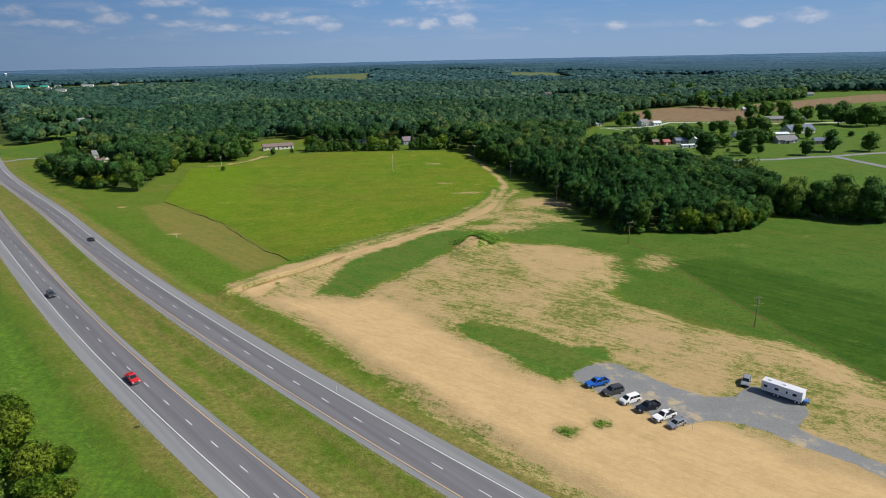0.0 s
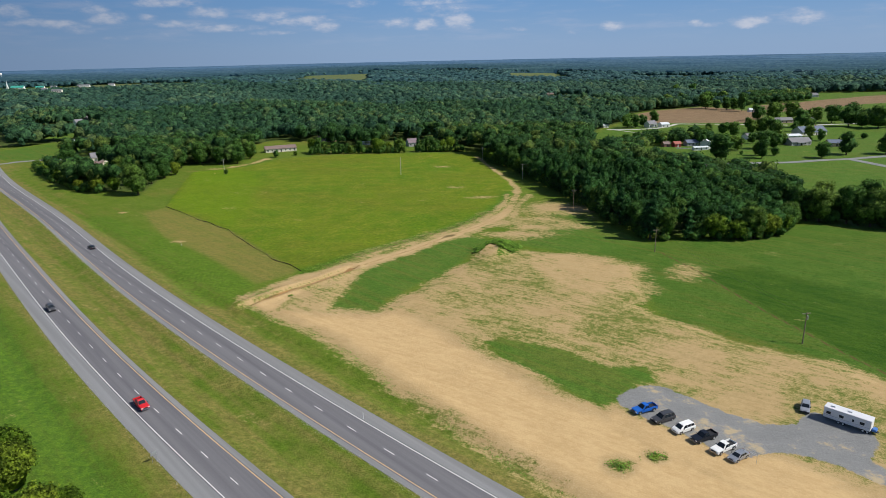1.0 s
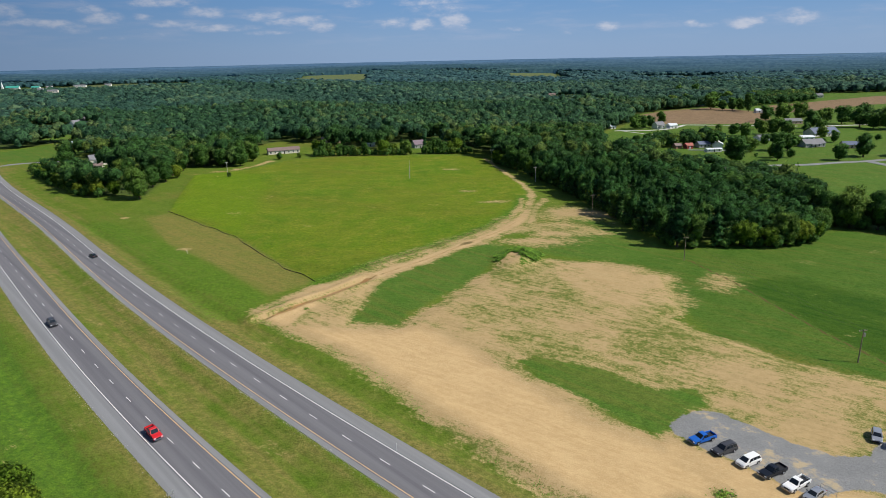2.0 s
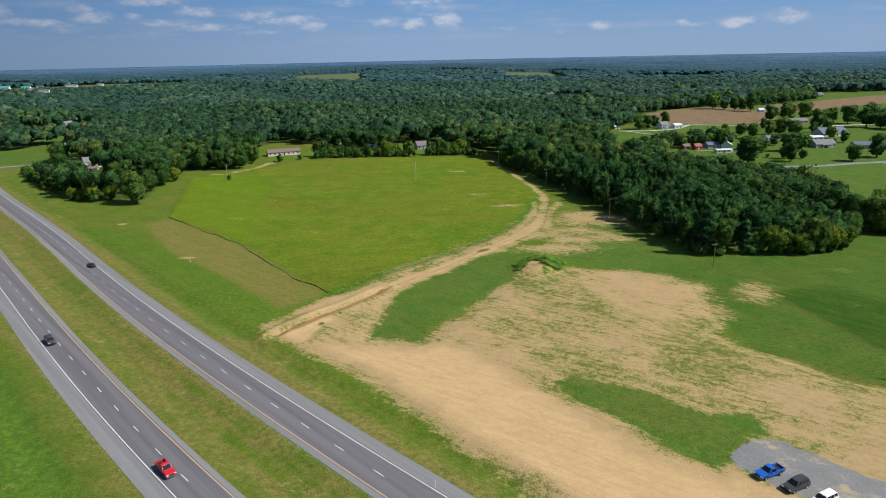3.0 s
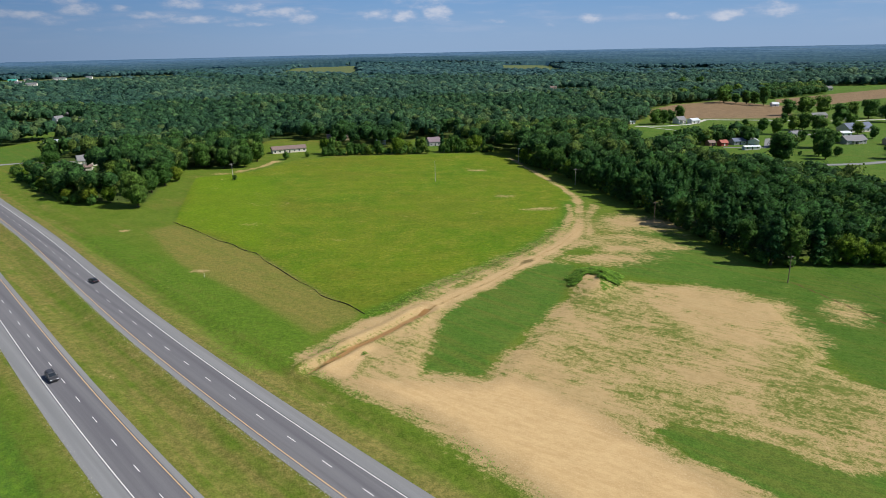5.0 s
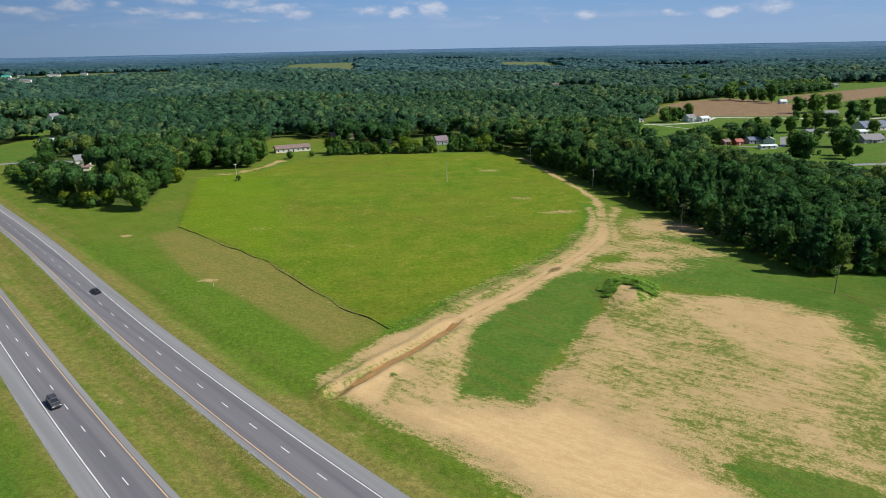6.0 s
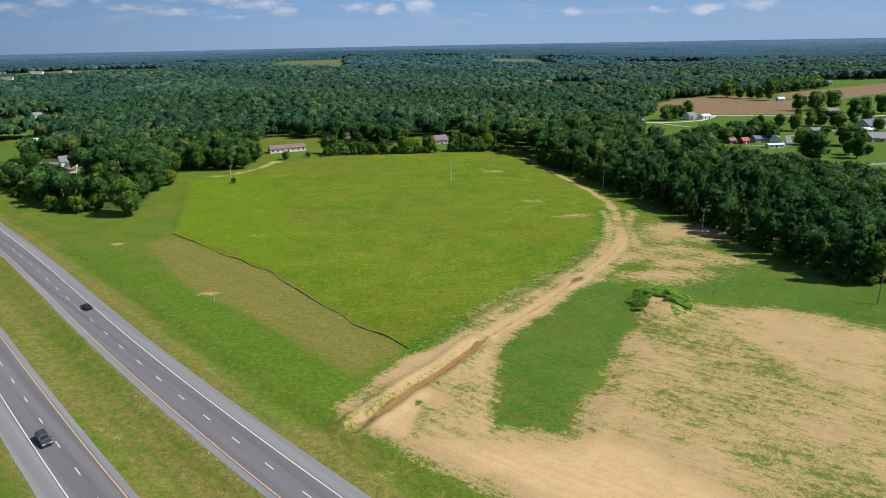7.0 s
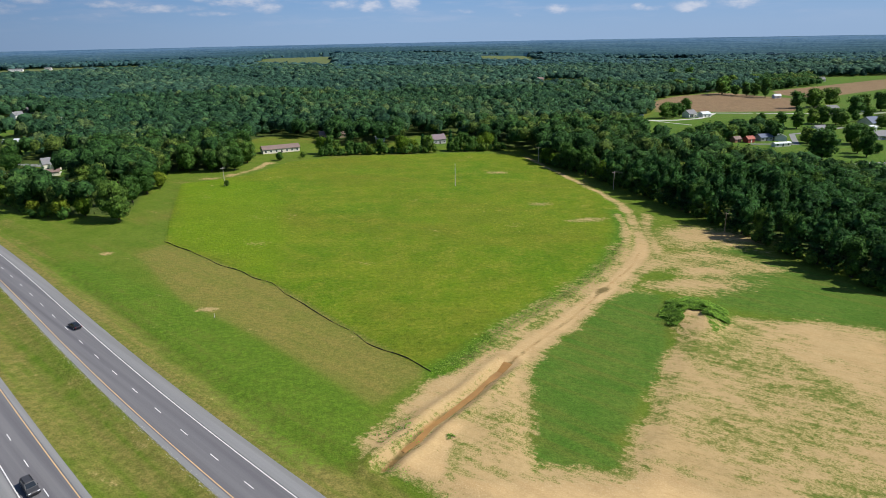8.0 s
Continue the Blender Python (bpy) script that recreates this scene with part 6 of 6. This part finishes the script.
def house(x, y, length, depth, eaves, rise, turn, wall, roof, label, windows=3, porch=False, chimney=False, name="house", lift=0.0):
    v = new(name)
    v.matrix_basis = pose(x, y, ground_height(x, y) + lift, 0, 0, turn)
    a, b = length / 2, depth / 2
    bm = bmesh.new()
    gable = [(-b, -0.6), (b, -0.6), (b, eaves), (0, eaves + rise), (-b, eaves)]
    ends = [[bm.verts.new((sx * a, gy_, gz_)) for gy_, gz_ in gable] for sx in (-1, 1)]
    for k in range(5):
        bm.faces.new((ends[0][k], ends[0][(k + 1) % 5], ends[1][(k + 1) % 5], ends[1][k]))
    bm.faces.new(ends[0][::-1]), bm.faces.new(ends[1])
    bmesh.ops.recalc_face_normals(bm, faces=bm.faces)
    part("wall", bm, WALLS[wall], v)
    over = 0.45
    tip = over * rise / b
    bm = bmesh.new()
    for side in (-1, 1):
        corners = ((-a - over, side * (b + over), eaves - tip + 0.06), (a + over, side * (b + over), eaves - tip + 0.06), (a + over, 0, eaves + rise + 0.06), (-a - over, 0, eaves + rise + 0.06))
        slab(bm, corners if side < 0 else corners[::-1], 0.16)
    part("roof", bm, ROOFS[roof], v)
    for side in (-1, 1):
        for k in range(windows):
            wx = -a + length * (k + 0.5) / windows
            if side < 0 and k == windows // 2:
                part("door", shape(box, (wx - 0.5, -b - 0.05, 0.1), (wx + 0.5, -b + 0.02, 2.2), 0.01), DARK_TRIM if wall != "red" else TRIM_WHITE, v, "dark front door")
                continue
            w = part("window", shape(box, (wx - 0.75, side * (b + 0.02) - 0.04, 0.85), (wx + 0.75, side * (b + 0.02) + 0.04, 2.3), 0.01), TRIM_WHITE, v)
            part("pane", shape(box, (wx - 0.64, side * (b + 0.05) - 0.02, 0.96), (wx + 0.64, side * (b + 0.05) + 0.02, 2.19)), WINDOW_GLASS, w, "dark window pane")
    if porch:
        part("porch_roof", shape(slab, ((-a * 0.5, -b - 2.4, eaves - 0.5), (a * 0.5, -b - 2.4, eaves - 0.5), (a * 0.5, -b + 0.1, eaves - 0.05), (-a * 0.5, -b + 0.1, eaves - 0.05)), 0.14), ROOFS[roof], v)
        for k in (-0.46, 0, 0.46):
            part("porch_post", shape(box, (k * a - 0.08, -b - 2.25, -0.4), (k * a + 0.08, -b - 2.1, eaves - 0.45)), TRIM_WHITE, v)
    if chimney:
        part("chimney", shape(box, (a * 0.4, -0.45, eaves + rise * 0.5), (a * 0.4 + 0.8, 0.35, eaves + rise + 1.1), 0.03), WALLS["brick"], v, "brick chimney")
    return tagged(v, label, name.replace("_", " "))


house(-145, 572, 26, 9, 2.9, 2.1, 22, "cream", "brown", "long low cream house with brown shingle roof", 7)
house(-31, 590, 10, 9, 3.4, 3.2, 20, "grey", "purple", "small grey house with plum-grey shingle roof", 3)
house(-112, 636, 22, 9, 3.0, 2.4, 10, "tan", "brown", "tan brick house with brown roof under trees", 5)
house(-74, 604, 7, 6, 2.6, 1.8, 0, "white", "pale", "small white shed with metal roof behind the hedge", 1, name="shed")
house(-424, 772, 9, 8, 4.0, 3.2, 60, "white", "grey", "white gabled house with grey roof among trees", 3)
house(-436, 822, 16, 9, 3.6, 2.8, 0, "grey", "grey", "grey house with grey shingle roof among trees", 3)
house(-357, 640, 20, 10, 3.8, 2.2, 8, "red", "pale", "red barn with pale metal roof", 3, name="barn")
house(-281, 533, 13, 9, 4.6, 3.2, 35, "cream", "grey", "old cream farmhouse with grey roof among trees", 3, porch=True, chimney=True)
house(-290, 503, 7, 6, 2.6, 1.6, 40, "grey", "pale", "small grey shed with metal roof", 1, name="shed")
house(-273, 512, 9, 5, 2.4, 1.4, 20, "cream", "brown", "small cream outbuilding with brown roof", 1, name="shed")
house(216, 697, 10, 8, 3.8, 2.8, 25, "white", "grey", "white farmhouse with grey roof beside a crop field", 3, porch=True)
house(229, 694, 9, 8, 3.2, 1.8, 15, "white", "pale", "white metal outbuilding with pale roof", 2, name="barn")
house(170, 704, 6, 5, 2.6, 1.8, 15, "white", "pale", "small white shed at the wood's edge", 1, name="shed")
house(189, 546, 6, 5, 2.6, 1.8, 15, "red", "red", "small red shed with red roof", 1, name="shed")
house(181, 549, 5.5, 5, 2.4, 1.6, 15, "brick", "brown", "small brick shed with brown roof", 1, name="shed")
house(201, 526, 12, 4, 2.2, 0.7, 5, "white", "pale", "long white carport with pale metal roof", 3, name="carport")
house(203, 551, 10, 7, 2.8, 2.0, 8, "grey", "blue", "grey house with slate-blue roof", 3)
house(215, 551, 9, 8, 2.8, 2.2, 70, "white", "pale", "white house with pale roof between trees", 3)
house(238, 548, 9, 8, 2.8, 2.6, 20, "brick", "brown", "small brick house with red-brown roof", 3)
house(269, 586, 11, 8, 2.8, 2.0, 15, "white", "grey", "white house with grey roof on a lawn", 3)
house(333, 606, 26, 14, 3.0, 4.4, 12, "cream", "blue", "large cream house with broad slate-blue roof", 6, chimney=True)
house(303, 580, 14, 8, 2.8, 1.2, 5, "white", "pale", "white outbuilding with low pale roof", 3, name="barn")
house(288, 543, 18, 10, 3.0, 3.0, 10, "grey", "grey", "grey house with gabled grey roof on a lawn", 5, porch=True)
house(312, 531, 12, 8, 2.8, 2.2, -10, "tan", "blue", "tan brick house with slate-blue roof", 3)
house(363, 712, 20, 10, 3.0, 2.4, 5, "tan", "grey", "tan house with grey roof behind trees", 4)
house(388, 700, 12, 8, 3.0, 2.4, 60, "white", "grey", "white gabled house with grey roof behind trees", 3)
house(370, 985, 20, 10, 3.0, 2.4, 8, "cream", "brown", "cream house with brown roof beyond the crop field", 4)
house(395, 1005, 16, 10, 4.0, 3.0, 10, "white", "grey", "white house with grey roof beyond the crop field", 4)
house(396, 850, 8, 6, 2.8, 2.0, 0, "white", "pale", "small white shed at the edge of a crop field", 1, name="shed")
house(421, 1226, 24, 12, 5.0, 4.0, 10, "grey", "grey", "large grey house on a far clearing", 4, lift=2)
house(595, 1072, 24, 11, 3.6, 3.0, -5, "cream", "grey", "cream house with grey roof at a far field", 5)
house(559, 1060, 12, 9, 3.6, 3.0, 10, "white", "pale", "white barn at a far field", 2, name="barn")
pool = new("swimming_pool")
pool.matrix_basis = pose(208, 532, ground_height(208, 532))
bm = bmesh.new()
bmesh.ops.create_cone(bm, cap_ends=True, segments=28, radius1=3.4, radius2=3.4, depth=1.3, matrix=Matrix.Translation((0, 0, 0.55)))
part("wall", bm, WALLS["white"], pool)
bm = bmesh.new()
bmesh.ops.create_cone(bm, cap_ends=True, segments=28, radius1=3.2, radius2=3.2, depth=0.08, matrix=Matrix.Translation((0, 0, 1.2)))
part("cover", bm, surface("pool_blue", (0.05, 0.26, 0.62), 0.25, vary=0.1), pool, "bright blue pool surface")
tagged(pool, "round above-ground pool with bright blue surface", "pool")
house(205, 1260, 16, 9, 3.4, 2.4, 10, "tan", "brown", "far barn with brown roof", 2, name="barn", lift=3)
for x, y, length, tint in ((-825, 1556, 50, "white"), (-777, 1590, 26, "white"), (-720, 1260, 34, "cream"), (-760, 1290, 20, "white"), (-880, 1530, 24, "cream"), (-900, 1420, 26, "white"), (-1000, 1490, 22, "white")):
    house(x, y, length * 0.5, 9, 3.4, 1.6, 15, tint, "grey", "white commercial building in the distant town", 6, name="warehouse", lift=6 if y > 1400 else 10)
house(-944, 1502, 26, 10, 5, 4, 10, "white", "green", "distant white church hall with green roof", 5, name="church", lift=5)
house(-900, 1512, 17, 9, 4, 3, 10, "white", "green", "distant white building with green metal roof", 4, name="hall", lift=5)
steeple = new("steeple")
steeple.matrix_basis = pose(-962, 1494, ground_height(-962, 1494) + 5)
part("tower", shape(box, (-1.8, -1.8, -9), (1.8, 1.8, 8), 0.2), WALLS["white"], steeple)
part("spire", shape(limb, (0, 0, 8), (0, 0, 21), 1.9, 0.15, 8), WALLS["white"], steeple)
tagged(steeple, "tall white church steeple in the distant town", "steeple")
tower = new("water_tower")
tower.matrix_basis = pose(-1560, 2400, ground_height(-1560, 2400) + 2)
tower.scale = (0.55, 0.55, 0.55)
for k in range(6):
    a = k * math.pi / 3
    part("leg", shape(limb, (7 * math.cos(a), 7 * math.sin(a), -2), (5 * math.cos(a), 5 * math.sin(a), 30), 0.6, 0.6), WALLS["white"], tower)
bm = bmesh.new()
bmesh.ops.create_uvsphere(bm, u_segments=20, v_segments=12, radius=9, matrix=Matrix.Translation((0, 0, 35)) @ Matrix.Diagonal((1, 1, 0.75, 1)))
part("tank", bm, WALLS["white"], tower, "rounded white steel tank")
tagged(tower, "white steel water tower on legs", "water tower")


# ---------------------------------------------------------------- weeds
WEED = leaf_material("weed_leaves", (0.115, 0.235, 0.032), (0.165, 0.290, 0.048), hue=(0.20, 0.29, 0.05), through=0.3, low=(0.65, 0.67, 0.67), relief=0.12)


def weeds(name, x, y, size, tall, mat, label, seed):
    rnd = np.random.default_rng(seed)
    z = terrain(x, y) + rnd.uniform(0.45, 1.0, len(x)) * tall
    c = np.stack((x, y, z), 1)
    up = np.tile(np.array((0.15, -0.1, 1.0)), (len(x), 1))
    pts, faces = leaf_cards(c, up, np.full(len(x), size), 0.28, rnd)
    mesh = bpy.data.meshes.new(name)
    fast_mesh(mesh, pts, faces)
    soften(mesh, np.repeat(np.array((0.0, 0.0, 1.0)) + rnd.normal(0, 0.3, (len(x), 3)), 4, 0))
    mesh.materials.append(mat)
    return tagged(new(name, mesh), label, "weeds", kind="stuff")


def along(line, count, spread, rnd):
    line = np.array(line, float)
    gaps = np.hypot(*np.diff(line, axis=0).T)
    at = rnd.uniform(0, gaps.sum(), count)
    marks = np.concatenate(((0,), np.cumsum(gaps)))
    return np.interp(at, marks, line[:, 0]) + rnd.normal(0, spread, count), np.interp(at, marks, line[:, 1]) + rnd.normal(0, spread, count)


wr = np.random.default_rng(90)
wx, wy = wr.uniform(-2, 32, 60000), wr.uniform(246, 286, 60000)
mu, mv = (wx - 14.2) * 0.91 - (wy - 265) * 0.41, (wx - 14.2) * 0.41 + (wy - 265) * 0.91
ring = np.hypot(mu / 7.6, mv / 11.5) + 0.07 * np.sin(wx * 0.9 + 1) + 0.07 * np.sin(wy * 0.7) + wr.normal(0, 0.05, 60000)
front = (np.abs(mu + 0.6) < 1.3 - 0.24 * mv + 0.5 * np.sin(wy * 1.3)) & (mv < -2.5)
keep = (ring < 1.08) & ~front & (mv > -10 + np.where(mu > 0, 5, 0)) & (np.sin(wx * 1.1) + np.sin(wy * 0.9 + wx * 0.4) > -1.6)
weeds("mound_weeds", wx[keep], wy[keep], 0.25, 0.60, WEED, "dense green weeds on the soil mound", 1)
wx, wy = along([(-59, 243), (-50, 251), (-38, 265.5), (-27, 275.5), (-15, 286), (-4, 299), (7, 314), (17, 331)], 4200, 1.5, wr)
weeds("track_weeds", wx, wy, 0.17, 0.20, WEED, "green weeds along the field edge", 2)
wx, wy = along([(-75, 212), (-66, 202), (-50, 190), (-39, 178), (-31, 168), (-21, 153), (-13, 143), (-4, 131), (11, 114), (24, 100), (40, 82)], 2200, 0.8, wr)
lumpy = np.sin(wx * 0.5) + np.sin(wx * 0.17 + 1) + wr.normal(0, .4, 2200) > 0.2
weeds("edge_weeds", wx[lumpy], wy[lumpy], 0.11, 0.16, WEED, "scrubby green weeds along the edge of the bare soil", 3)
wx, wy = np.concatenate((wr.normal(24, 1.3, 90), wr.normal(32, 1.0, 60), wr.normal(-69.5, 2.6, 120), wr.normal(-59.5, 0.5, 40))), np.concatenate((wr.normal(120, 0.8, 90), wr.normal(122.5, 0.7, 60), wr.normal(219, 2.2, 120), wr.normal(216, 0.5, 40)))
weeds("clump_weeds", wx, wy, 0.18, 0.3, WEED, "clumps of green weeds on bare soil", 5)
rubble_s = wr.uniform(-520, 120, 4400)
rubble_a, rubble_b = highway_point("east_yellow", rubble_s, -1.85), highway_point("west_white", rubble_s, -4.05)
edge_wobble = wr.normal(0.1, 0.34, 4400)
RUBBLE = surface("pale_rubble", (0.45, 0.43, 0.38), 0.9, vary=0.4, scale=2.0)
weeds("verge_rubble", rubble_a[:, 0] + edge_wobble * .74, rubble_a[:, 1] + edge_wobble * .67, 0.085, 0.06, RUBBLE, "pale broken stones along the shoulder's edge", 6)
weeds("verge_rubble", rubble_b[::2, 0] + edge_wobble[::2] * .74, rubble_b[::2, 1] + edge_wobble[::2] * .67, 0.075, 0.06, RUBBLE, "pale broken stones along the shoulder's edge", 7)
plant(SHRUBS[1], -157.5, 461, 0.45, 1.1, "garden trees", "small dark green bush at a pole's foot")
